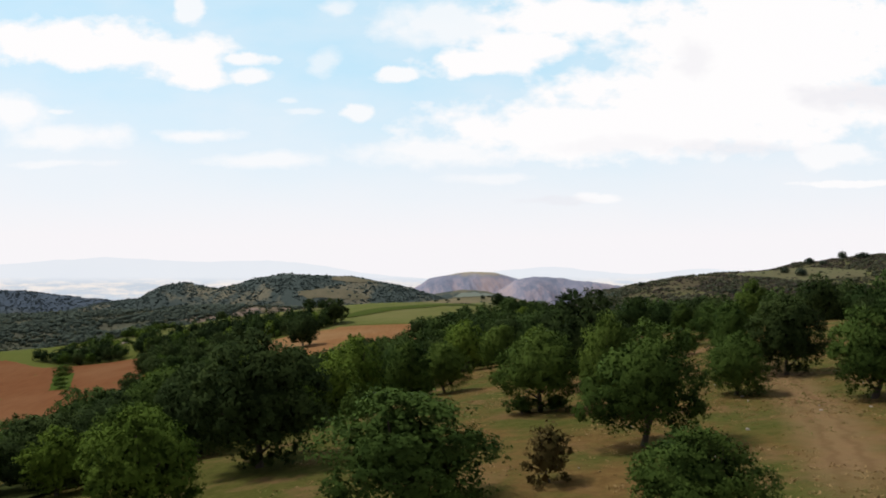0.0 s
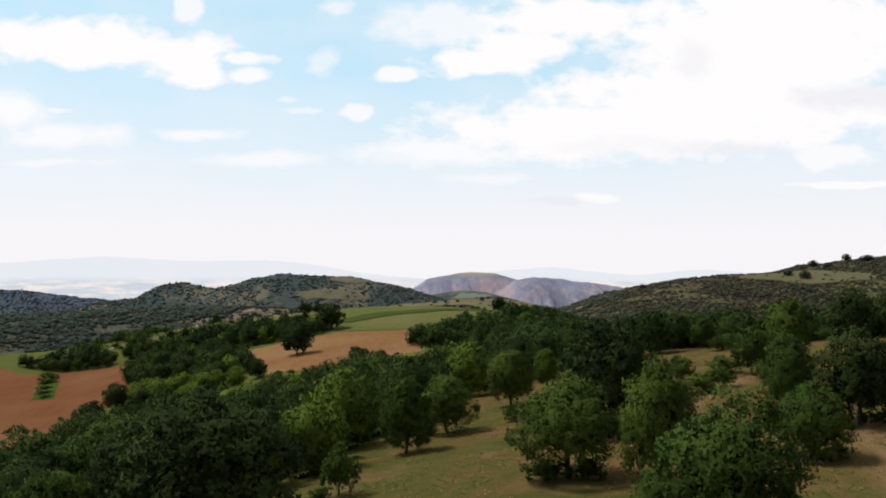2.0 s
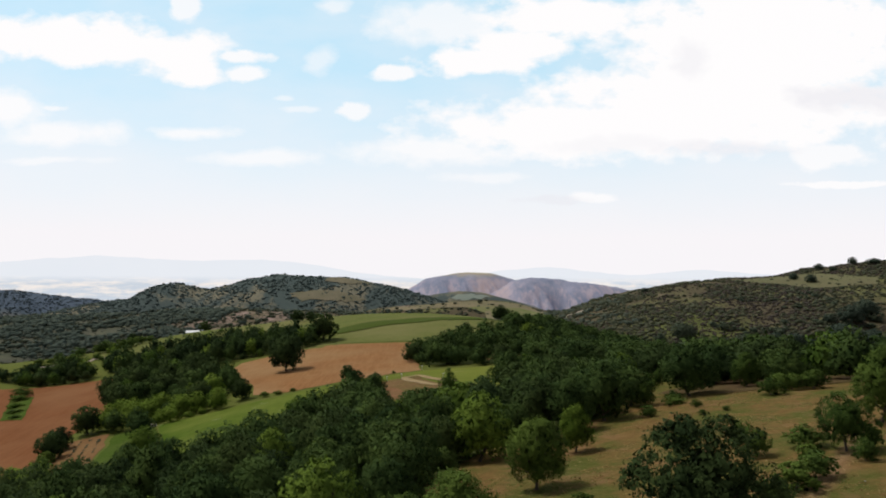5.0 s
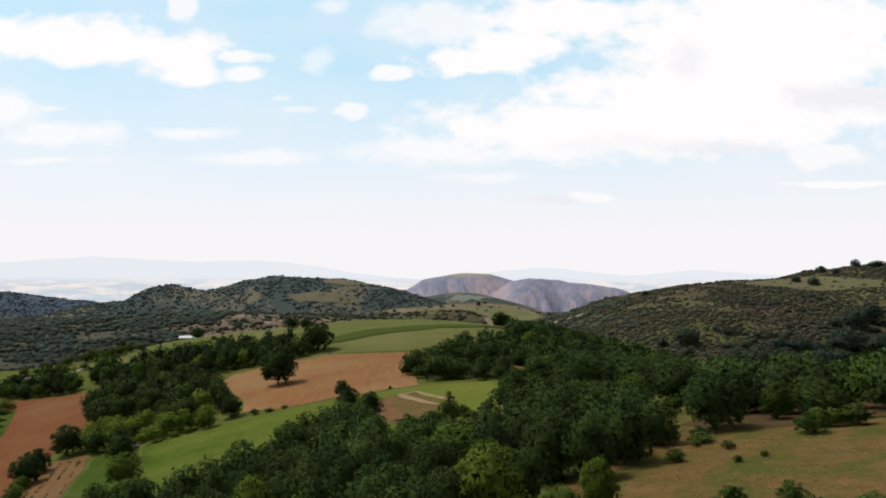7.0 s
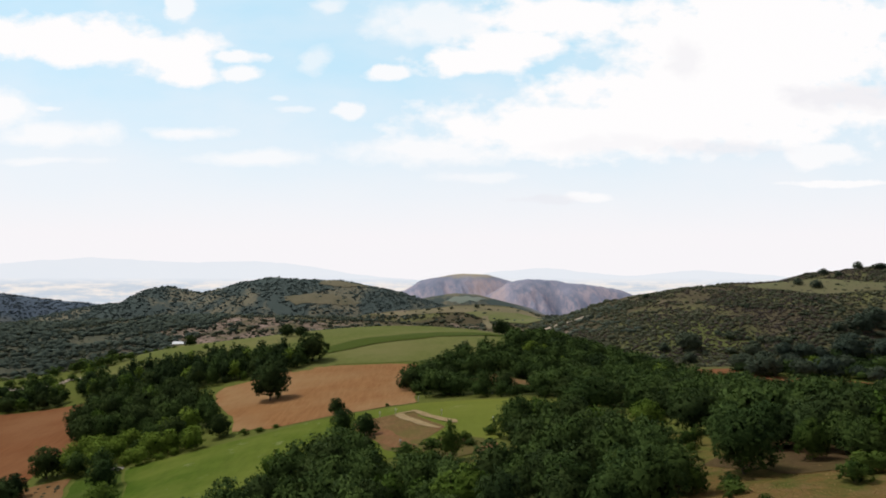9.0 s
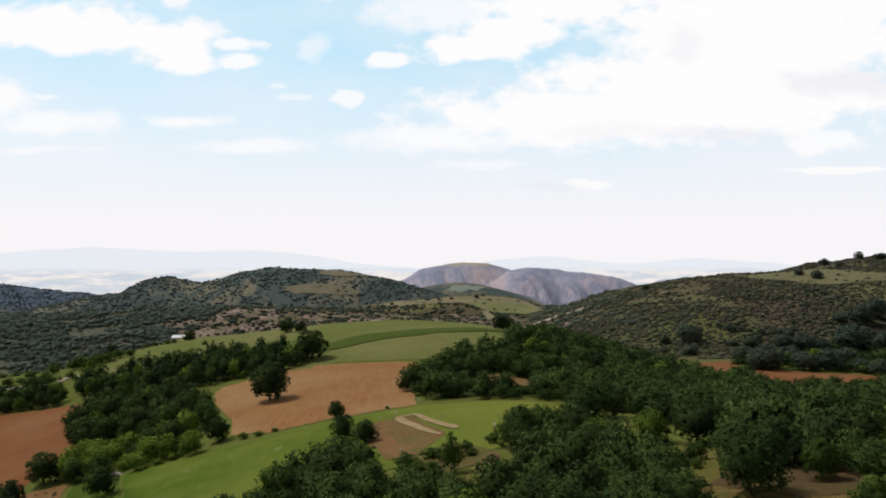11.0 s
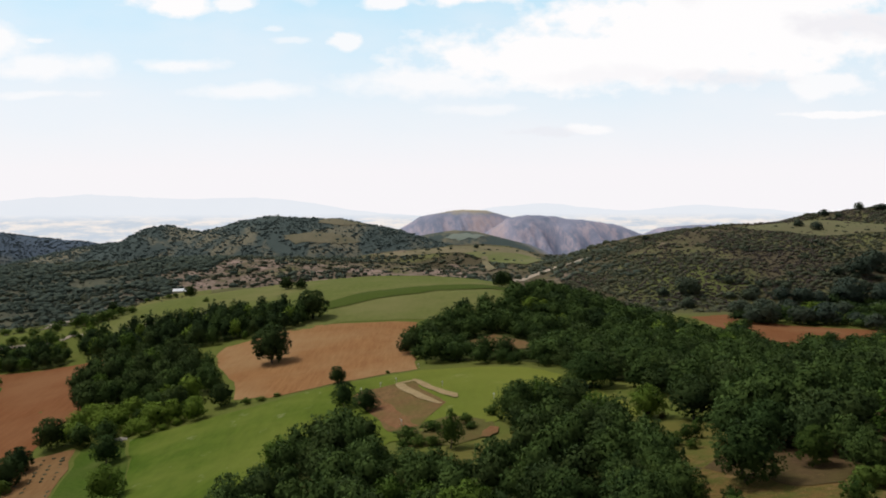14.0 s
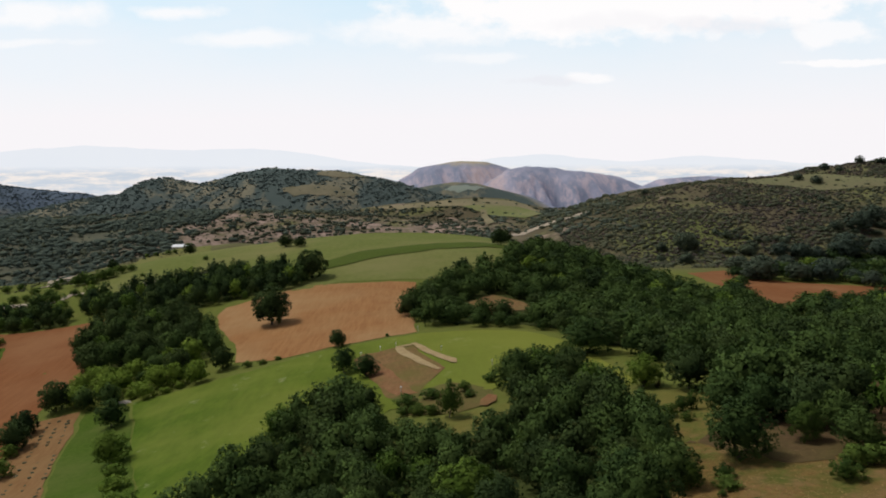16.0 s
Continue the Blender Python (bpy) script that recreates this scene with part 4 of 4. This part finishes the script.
def scatter(poly, gap, rng):
    """Places inside an outline, no two nearer than the gap."""
    lo, hi = np.min(poly, 0), np.max(poly, 0)
    n = int((hi - lo).prod() / gap**2 * 6)
    p = lo + rng.random((n, 2)) * (hi - lo)
    p = p[inside(poly, p[:, 0], p[:, 1])]
    for hole in GAPS:
        p = p[~inside(hole, p[:, 0], p[:, 1])]
    kept, cells = [], {}
    for x, y in p:
        c = (int(x // gap), int(y // gap))
        if all((x - a) ** 2 + (y - b) ** 2 > gap * gap for i in (-1, 0, 1) for j in (-1, 0, 1) for a, b in cells.get((c[0] + i, c[1] + j), ())):
            cells.setdefault(c, []).append((x, y))
            kept.append((x, y))
    return kept


# soil and litter by the wood, darkened as shade from its trees
M_LITTER_SHADE = field_material("leaf litter", (0.062, 0.042, 0.022), (0.125, 0.080, 0.042), (0.092, 0.078, 0.028), 1.0, 0.08)
# green floor of the woods, shade between the trees painted in
M_UNDER_SHADE = field_material("undergrowth", (0.030, 0.040, 0.012), (0.062, 0.070, 0.024), (0.048, 0.060, 0.018), 1.0, 0.1)
for wood, label, step in ((WOOD_CENTRE, "undergrowth and litter with painted shade under the oak wood", 3), (WOOD_RIDGE, "undergrowth with painted shade under the ridge wood", 5), (WOOD_BAND, "undergrowth with painted shade under the belt of oaks", 5),
                          (WOOD_LEFT, "undergrowth with painted shade under the oaks by the ploughed field", 5), (WOOD_WEST, "undergrowth with painted shade under the western thicket", 5)):
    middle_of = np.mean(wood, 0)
    field("wood_floor", [tuple(middle_of + (np.array(q) - middle_of) * 0.94) for q in wood], M_UNDER_SHADE, label, step, 0.22, 3.0)
field("leaf_litter", [(40, 196), (46, 180), (58, 184), (70, 181), (90, 180), (112, 182), (150, 200), (90, 250), (64, 232), (57, 205)], M_LITTER_SHADE, "brown soil and leaf litter with painted tree shade at the wood's edge", 3, 0.10, 5.0)
wood_rng = np.random.default_rng(5)
alone = np.array([(x, y) for _, x, y, _, _ in SINGLE + AFIELD])
places = []
for poly, gap, high in ((WOOD_CENTRE, 4.7, 7.8), (WOOD_RIGHT, 6.3, 9.2), (WOOD_RIDGE, 6.0, 8.8), (WOOD_BAND, 4.1, 9.4), (WOOD_LEFT, 4.6, 9.4), (WOOD_BRIGHT, 4.4, 6.6), (WOOD_WEST, 4.1, 9.0), (WOOD_VALLEY, 10.0, 8.0), (WOOD_FOOT, 7.5, 8.0)):
    big = scatter(poly, gap * (1.16 if poly is WOOD_CENTRE else 1.28), wood_rng)
    grown = np.array(big)
    for x, y in big:
        if np.min((alone[:, 0] - x) ** 2 + (alone[:, 1] - y) ** 2) > 20:
            k = wood_rng.uniform(0.66, 1.36)
            places.append((y, x, high * k, gap * (1.46 if y < 250 else 1.62) * (0.4 + 0.6 * k) * wood_rng.uniform(0.9, 1.1)))
    for x, y in scatter(poly, gap * 0.95, wood_rng):
        if np.min((alone[:, 0] - x) ** 2 + (alone[:, 1] - y) ** 2) > 16 and np.min((grown[:, 0] - x) ** 2 + (grown[:, 1] - y) ** 2) > (gap * (0.78 if y < 260 else 0.92)) ** 2:
            places.append((y, x, high * wood_rng.uniform(0.35, 0.58), gap * wood_rng.uniform(0.75, 1.05)))
places = [(y, x, h * (0.72 if x < -24 - (y - 45) * 0.45 else 1.0), w) for y, x, h, w in places]   # lower trees down the western edge
places.sort()
near_places, far_places = places[:270], [p for p in places[270:] if p[1] < 0.70 * p[0] + 15]   # the wood goes on east out of sight
for k, (y, x, high, wide) in enumerate(near_places):
    r = wood_rng.random()
    key = ("oak_near" if y < 78 else "oak_mid") if r < 0.55 else (("oak_dark" if y < 78 else "oak_mid_dark") if r < 0.88 else "oak_mid_bright")
    tree("oak_tree", key, k, x, y, high, wide, "oak in a dense dark green wood", "oaks of the wood")


def grove(name, rows, variants, material, label, category):
    """Many far trees as one mesh: rows of x, y, height, width."""
    rng = np.random.default_rng(len(rows))
    rows = np.array(rows)
    ground_z = land(rows[:, 0], rows[:, 1])
    vs, fs, ns, count = [], [], [], 0
    for (x, y, high, wide), z in zip(rows, ground_z):
        v, f, shade = variants[rng.integers(len(variants))]
        a = rng.uniform(0, 6.283)
        ca, sa = math.cos(a), math.sin(a)
        q = np.c_[(v[:, 0] * ca - v[:, 1] * sa) * wide + x, (v[:, 0] * sa + v[:, 1] * ca) * wide + y, v[:, 2] * high + z - 0.2]
        vs.append(q)
        ns.append(np.c_[shade[:, 0] * ca - shade[:, 1] * sa, shade[:, 0] * sa + shade[:, 1] * ca, shade[:, 2]])
        fs.append(f + count)
        count += len(v)
    me = mesh_from(name, np.concatenate(vs), np.concatenate(fs), material, np.concatenate(ns))
    return tagged(new(name, me), label, category, kind="stuff")


far_rng = np.random.default_rng(77)
GROVE = [crown_arrays(far_rng, 30, 30, 0.037, low=0.0, ragged=0.12, lobe=0.165, taper=0.20, twigs=6, flutter=0.45, deep=0.22, core=0.105, fill=0.32) for _ in range(10)]
GROVE_FAR = [crown_arrays(far_rng, 18, 22, 0.052, low=0.0, ragged=0.12, lobe=0.19, taper=0.20, twigs=4, flutter=0.45, deep=0.30, core=0.13, fill=0.32) for _ in range(8)]
GROVE_LOW = [crown_arrays(far_rng, 9, 14, 0.115, low=0.0, ragged=0.35, lobe=0.26, taper=0.26, twigs=3, flutter=0.45, deep=0.30, core=0.13) for _ in range(8)]
for near_band, shapes in ((True, GROVE), (False, GROVE_FAR)):
    bright_rows, dark_rows, green_rows, hedge_rows = [], [], [], []
    for y, x, h, w in far_places:
        if (y < 440) == near_band:
            r = far_rng.random()
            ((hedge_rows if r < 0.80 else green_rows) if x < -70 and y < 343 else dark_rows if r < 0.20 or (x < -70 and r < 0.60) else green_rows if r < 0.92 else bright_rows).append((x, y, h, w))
    grove("far_oaks", green_rows, shapes, M_WOOD, "dense dark green oak wood on the ridge", "wood")
    grove("far_oaks", bright_rows, shapes, M_BRIGHT, "brighter green oaks among the wood", "wood")
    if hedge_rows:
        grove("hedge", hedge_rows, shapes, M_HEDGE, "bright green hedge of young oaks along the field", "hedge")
    grove("far_oaks", dark_rows, shapes, M_DARK, "darker oaks among the wood on the ridge", "wood")

# scrub on the far hills
BUSH_FACES = ICO_SMALL[1][ICO_SMALL[0][ICO_SMALL[1], 2].mean(1) > -0.3]
BUSH = [(ICO_SMALL[0] * (1 + 0.22 * far_rng.normal(size=(len(ICO_SMALL[0]), 1))) * np.array([0.5, 0.5, 0.5]) + np.array([0, 0, 0.35]), BUSH_FACES, unit(ICO_SMALL[0])) for _ in range(8)]


def scrub(count, x0, x1, y0, y1, low, high, patch, cut, seed):
    """Places and sizes of bushes in patches over a stretch of hill, few of them in its clearings."""
    r = np.random.default_rng(seed)
    x, y = r.uniform(x0, x1, count * 3), r.uniform(y0, y1, count * 3)
    wx, wy = x * 0.8 + y * 0.6 + 1.2 * patch * rough(x, y, patch * 0.7, 2, seed + 5), y * 0.8 - x * 0.6 + 1.2 * patch * rough(x, y, patch * 0.7, 2, seed + 7)
    keep = (rough(wx, wy, patch, 3, seed) + r.normal(size=len(x)) * 0.12 > cut) & (np.abs(x) < 0.68 * y)
    for clearing in CLEARINGS:
        keep &= ~inside(clearing, x, y) | (r.random(len(x)) < 0.12)
    x, y = x[keep][:count], y[keep][:count]
    s = low + (high - low) * r.random(len(x)) ** 3
    return np.c_[x, y, s * r.uniform(0.5, 0.9, len(x)), s * r.uniform(1.0, 1.6, len(x))]


grove("hill_scrub", scrub(13500, 150, 820, 735, 1130, 1.0, 5.0, 45, -0.16, 3), BUSH, M_SCRUB, "dense olive-green scrub on the hillside", "scrub")
grove("hill_scrub", scrub(12500, 150, 820, 735, 1130, 0.9, 3.6, 55, -0.10, 23), BUSH, M_HEATH, "reddish brown heath scrub on the hillside", "scrub")
grove("hill_scrub", scrub(1500, -330, 240, 900, 1480, 3.0, 8.5, 70, 0.06, 24), BUSH, M_SLOPEWOOD_HAZE, "dark bushes in clumps on a stony slope", "scrub")
grove("hill_scrub", scrub(6500, -950, 260, 880, 1480, 1.8, 7.5, 60, -0.08, 4), BUSH, M_SCRUB, "scattered bushes on a stony slope", "scrub")
grove("hill_scrub", scrub(9000, -1000, -330, 830, 1330, 2.4, 9.5, 60, -0.14, 12), BUSH, M_SLOPEWOOD_HAZE, "dark wood on the lower slope", "scrub")
grove("hill_scrub", scrub(12000, -1500, 150, 1750, 2330, 2.6, 8.5, 110, -0.40, 6), BUSH, M_FARWOOD_HAZE, "wooded far hill with clearings", "scrub")
grove("hill_scrub", scrub(2600, -1900, -850, 2350, 2720, 4.0, 8.0, 150, -0.15, 14), BUSH, M_WESTWOOD_HAZE, "western hill wood tinted with painted blue haze", "scrub")
slope_rows = scrub(420, -400, -205, 500, 800, 0.9, 3.2, 30, 0.05, 8)
grove("slope_bushes", slope_rows, GROVE_LOW, M_SCRUB, "bushes on the slope below the meadow", "scrub")

# the wooded foot of the hill
foot_rows = np.concatenate([scrub(130, 250, 720, 725, 850, 6.0, 11.0, 70, -0.02, 9), scrub(60, 330, 560, 830, 950, 4.0, 7.0, 50, 0.08, 19)])
grove("far_oaks", foot_rows, GROVE_FAR, M_HILLOAK_HAZE, "dark trees along the foot of the hill", "wood")

# single trees on the hills
for x, y, high, wide in ((463, 1040, 9, 12), (473, 1014, 11, 14), (515, 1078, 9, 13), (519, 1048, 7, 10), (565, 1085, 11, 12), (580, 1060, 8, 20), (276, 1070, 7, 9), (75, 1452, 9, 9),
                         (243, 802, 19.3, 24.1), (224, 818, 9.3, 11.6), (216, 793, 7.2, 9.0), (233, 770, 10.6, 13.2), (295, 786, 10.2, 12.7), (325, 780, 14.0, 17.5), (342, 775, 15.9, 19.9),
                         (408, 839, 11.4, 14.2), (385, 774, 24.9, 31.1), (431, 840, 19.9, 24.9), (455, 857, 20.5, 25.6), (276, 641, 15.2, 19.0), (296, 643, 17.4, 21.7), (320, 644, 10.2, 12.8),
                         (322, 622, 12.2, 15.3), (248, 642, 19.4, 24.3), (246, 683, 15.0, 18.8), (356, 772, 13.1, 16.4), (418, 776, 19.6, 24.5), (292, 696, 14.0, 17.5), (330, 684, 14.2, 17.7),
                         (238, 640, 11.1, 13.9)):
    tree("hill_tree", "oak_hill", int(x), x, y, high, wide, "dark round tree standing alone on the hill", "trees on the far hills")

# bushes on the slope: kind, place, height, width
BUSHES = [
    ("bush", 34, 124, 3.6, 3.2), ("bush", 28.5, 131, 4.2, 3.4), ("bush", 36, 134, 2.4, 3.0), ("bush", 60, 176, 3.4, 4.0), ("bush", 66, 182, 3.6, 3.6), ("bush", 32, 110, 2.8, 4.4),
    ("bush", 35, 112.5, 3.0, 4.0), ("bush", 28, 106, 2.4, 3.6), ("bush", 26.5, 103, 1.8, 3.0), ("bush", 42.4, 117, 2.2, 2.2), ("bush", 46, 122, 2.6, 1.8),
    ("bush", 12, 110, 2.8, 2.4), ("bush", 8, 109, 2.0, 2.0), ("bush", 9.8, 107, 1.6, 1.8), ("bush", 49, 193, 2.4, 3.4), ("bush", 41, 177, 2.0, 3.0),
]
BUSHES_UP = [
    ("bush", -9.5, 240.5, 2.2, 3.6), ("bush", -6.1, 239, 2.6, 4.0), ("bush", -2.9, 236.5, 2.6, 3.8), ("bush", 6.2, 246.5, 1.6, 3.0),
    ("bush_brown", 47, 242, 2.0, 2.4), ("bush_brown", 49.5, 239, 1.8, 2.0), ("bush", 44, 213, 2.8, 3.0), ("bush", 47, 216, 3.4, 2.8), ("bush", 49.5, 217, 3.6, 2.6),
    ("bush", 42, 227, 3.0, 3.0), ("bush", 42, 216, 2.4, 2.6), ("bush", 41, 207, 3.0, 3.4), ("bush", 35, 174, 4.4, 3.4), ("bush", 40, 173, 1.4, 4.0),
    ("bush", 7.6, 74, 1.9, 3.4), ("bush", 10.8, 73.6, 1.7, 2.8), ("bush", 40, 125, 2.6, 4.0), ("bush", 38, 120, 1.8, 2.4), ("bush", -13, 88, 3.8, 3.4), ("bush", -10, 74, 1.2, 1.6),
]
BUSHES_FIELD = [
    ("bush", 38, 170, 1.1, 1.4), ("bush", 41, 165, 1.3, 1.8), ("bush", 32, 161, 2.1, 2.8), ("bush", 22, 167, 1.5, 2.0), ("bush", 56, 171, 3.3, 4.4),
    ("bush", 62, 176, 3.3, 4.4), ("bush", 66, 176, 3.5, 4.7), ("bush", 43, 157, 0.9, 1.2), ("bush", 46, 209, 1.8, 2.4), ("bush", 39, 156, 1.0, 1.3),
    ("bush_bright", -79, 243, 3.6, 6.5), ("bush_bright", -74, 231, 3.4, 7.0), ("bush_bright", -68, 217, 3.6, 7.5), ("bush", -117, 263, 5.0, 5.5),
    ("bush", -123, 278, 4.4, 5.0), ("bush", -66, 323, 2.4, 3.4), ("bush", -61, 324, 1.6, 3.0), ("bush", -56, 326, 1.2, 2.6), ("bush", -9, 247, 3.0, 5.0),
    ("bush", -3, 250, 2.6, 5.0), ("bush", 5, 252, 3.0, 4.0), ("bush", 12, 258, 2.6, 3.4), ("bush", -19, 337, 1.2, 1.6), ("bush", -205, 415, 4.0, 9.0), ("bush", -200, 404, 3.0, 8.0), ("bush_bright", -193, 388, 2.2, 7.0), ("bush", -186, 374, 2.0, 6.5), ("bush", -179, 362, 1.6, 5.5),
]
BUSHES_WEST = [
    ("bush", -229, 526, 4.9, 6.9), ("bush", -238, 552, 4.0, 5.6), ("bush", -218, 530, 6.6, 9.1), ("bush", -214, 531, 7.6, 10.6), ("bush", -208, 527, 5.4, 7.5), ("bush", -208, 539, 6.1, 8.4),
    ("bush", -204, 543, 7.2, 10.0), ("bush", -201, 554, 6.2, 8.6), ("bush", -196, 558, 4.5, 6.3), ("bush", -221, 501, 5.2, 7.2), ("bush", -210, 485, 6.0, 8.4), ("bush", -235, 513, 4.3, 6.0),
    ("bush", -231, 495, 4.2, 5.8), ("bush", -219, 487, 5.1, 7.0), ("bush", -237, 493, 4.7, 6.5), ("bush", -311, 639, 4.2, 5.8), ("bush", -207, 502, 3.6, 5.0), ("bush", -200, 493, 3.0, 4.2),
    ("bush", -197, 504, 3.1, 4.3), ("bush", -196, 495, 2.5, 3.5), ("bush", -180, 534, 2.1, 3.0), ("bush", -264, 768, 3.6, 5.0), ("bush", -253, 762, 3.9, 5.5), ("bush", -242, 761, 3.9, 5.4),
    ("bush", -238, 766, 3.5, 4.9), ("bush", -149, 561, 2.7, 3.8), ("bush", -318, 632, 4.9, 6.7), ("bush", -238, 485, 3.1, 4.3), ("bush", -201, 476, 3.4, 4.7), ("bush", -192, 462, 2.8, 3.9),
]
for k, (key, x, y, high, wide) in enumerate(BUSHES + BUSHES_UP + BUSHES_FIELD + BUSHES_WEST):
    tree("bush", key, k, x, y, high, wide, "reddish brown bush on dry grass" if "brown" in key else "bright green leafy bush in the crop strip" if "bright" in key else "low green bush on the grassy slope", "bushes on the slope", category="bush")

# young plants in the row field
plant_rng = np.random.default_rng(9)
row_places = []
for r in range(4):
    for k in range(24):
        u, v = (r + 0.6) / 4.2, (k + plant_rng.uniform(-0.3, 0.3)) / 24
        x, y = (-129 + 13 * u) * (1 - v) + (-110 + 23 * u) * v, 303 * (1 - v) + 222 * v
        if plant_rng.random() < 0.75:
            row_places.append((x, y, plant_rng.uniform(0.5, 1.1), plant_rng.uniform(0.8, 1.5)))
grove("young_plants", row_places, BUSH, M_SCRUB, "young dark green plants in rows", "plants")


def part(name, bm, material, parent, label=""):
    me = bpy.data.meshes.new(name)
    bm.to_mesh(me)
    bm.free()
    me.materials.append(material)
    ob = new(name, me)
    ob.parent = parent
    return tagged(ob, label) if label else ob


def box(w, d, h, at=(0, 0, 0), bevel=0.02, turn=None):
    bm = bmesh.new()
    m = Matrix.Translation(at) @ (turn or Matrix()) @ Matrix.Diagonal((w, d, h, 1))
    bmesh.ops.create_cube(bm, size=1.0, matrix=m)
    bmesh.ops.bevel(bm, geom=bm.edges[:], offset=bevel, segments=1, affect="EDGES")
    return bm


# the shed at the meadow's edge
shed = new("shed")
shed.matrix_world = pose(-243, 800, height_at(-243, 800), 0, 0, 12)
for name, w, d, h, at in (("back_wall", 15, 0.3, 3.2, (0, 4.5, 1.5)), ("side_wall", 0.3, 8.7, 3.0, (-7.35, 0, 1.4)), ("side_wall", 0.3, 8.7, 3.0, (7.35, 0, 1.4)), ("front_wall", 9.0, 0.3, 2.7, (-2.8, -4.5, 1.25))):
    part(name, box(w, d, h, at), M_WALL, shed)
part("roof", box(16.6, 11.0, 0.22, (0, 0, 3.25), 0.04, Matrix.Rotation(radians(7), 4, "X")), M_ROOF, shed, "pale metal sheet roof")
tagged(shed, "low shed with a pale sloping roof beside the meadow", "shed")

# white posts round the tilled patch
for x, y in ((-26, 311), (-20, 315), (-15, 318), (-11, 261), (0, 305), (14, 277), (-8, 341)):
    post = new("marker_post")
    post.matrix_world = pose(x, y, height_at(x, y), 0, 0, random.uniform(0, 90))
    part("stake", box(0.16, 0.16, 1.7, (0, 0, 0.75), 0.02), M_POST, post)
    part("cap", box(0.34, 0.34, 0.42, (0, 0, 1.5), 0.06), M_ROOF, post, "pale rag or plastic cap")
    tagged(post, "short pale marker post in the meadow", "post", "posts round the garden patch")

# a heap of stones at the corner of the meadow
heap = new("stone_heap")
heap.matrix_world = pose(-103, 310.5, height_at(-103, 310.5))
for k in range(14):
    bm = bmesh.new()
    bmesh.ops.create_icosphere(bm, subdivisions=2, radius=0.5)
    for q in bm.verts:
        q.co *= 1 + 0.35 * noise.noise(q.co * 2.3 + Vector((k * 3.1, 0, 0)))
    a, r = k * 2.4, 0.25 * math.sqrt(k) * 1.3
    bmesh.ops.transform(bm, matrix=Matrix.Translation((math.cos(a) * r * 1.6, math.sin(a) * r, 0.25 + 0.35 * max(0, 1 - r / 1.2))) @ Matrix.Diagonal((1.3, 0.9, 0.7, 1)), verts=bm.verts)
    part("stone", bm, M_STONE, heap)
tagged(heap, "small heap of grey field stones by the hedge", "stones")

# loose stones and tufts on the near slope
tuft_rng = np.random.default_rng(21)
SLOPE = [(-14, 40), (26, 30), (60, 60), (62, 130), (58, 190), (44, 205), (38, 176), (20, 150), (2, 130), (-8, 95)]


def tufts(name, count, poly, low, high, blades, material, label, seed, patch=7.0, cut=0.0):
    r = np.random.default_rng(seed)
    lo, hi = np.min(poly, 0), np.max(poly, 0)
    p = lo + r.random((count * 4, 2)) * (hi - lo)
    p = p[inside(poly, p[:, 0], p[:, 1])]
    p = p[rough(p[:, 0], p[:, 1], patch, 3, seed) + r.normal(size=len(p)) * 0.1 > cut][:count]
    z = land(p[:, 0], p[:, 1])
    n = len(p) * blades
    at = np.repeat(np.c_[p, z], blades, 0) + np.c_[r.normal(size=(n, 2)) * 0.16, np.zeros(n)]
    high_n = r.uniform(low, high, n)
    a = r.uniform(0, 6.283, n)
    side = np.c_[np.cos(a), np.sin(a), 0 * a] * (0.035 + 0.05 * r.random(n))[:, None]
    tip = at + np.c_[r.normal(size=(n, 2)) * 0.9 * high_n[:, None], high_n * 0.7]
    v = np.stack([at - side, at + side, tip], 1).reshape(-1, 3)
    return tagged(new(name, mesh_from(name, v, np.arange(n * 3).reshape(-1, 3), material)), label, "grass", kind="stuff")


M_DRYBLADE = plain("dry grass blades", (0.28, 0.190, 0.080), (0.40, 0.28, 0.13), 0.9, 1.0)
M_GREENBLADE = plain("green grass blades", (0.13, 0.145, 0.036), (0.21, 0.21, 0.065), 0.9, 1.0)
tufts("dry_grass", 6000, SLOPE, 0.06, 0.18, 5, M_DRYBLADE, "tufts of dry straw-coloured grass", 31)
tufts("green_grass", 4500, SLOPE, 0.05, 0.16, 5, M_GREENBLADE, "tufts of green grass and weeds", 32, 11.0, 0.08)
for k in range(26):
    x, y = tuft_rng.uniform(8, 42), tuft_rng.uniform(48, 125)
    rock = bmesh.new()
    bmesh.ops.create_icosphere(rock, subdivisions=2, radius=tuft_rng.uniform(0.07, 0.17))
    for q in rock.verts:
        q.co *= 1 + 0.4 * noise.noise(q.co * 5 + Vector((k * 2.7, 0, 0)))
        q.co.z *= 0.6
    me = bpy.data.meshes.new("stone")
    rock.to_mesh(me)
    rock.free()
    me.materials.append(M_STONE)
    ob = new("stone", me)
    ob.location = (x, y, height_at(x, y) + 0.03)
    tagged(ob, "pale loose stone lying in dry grass", "stone", "stones on the slope")
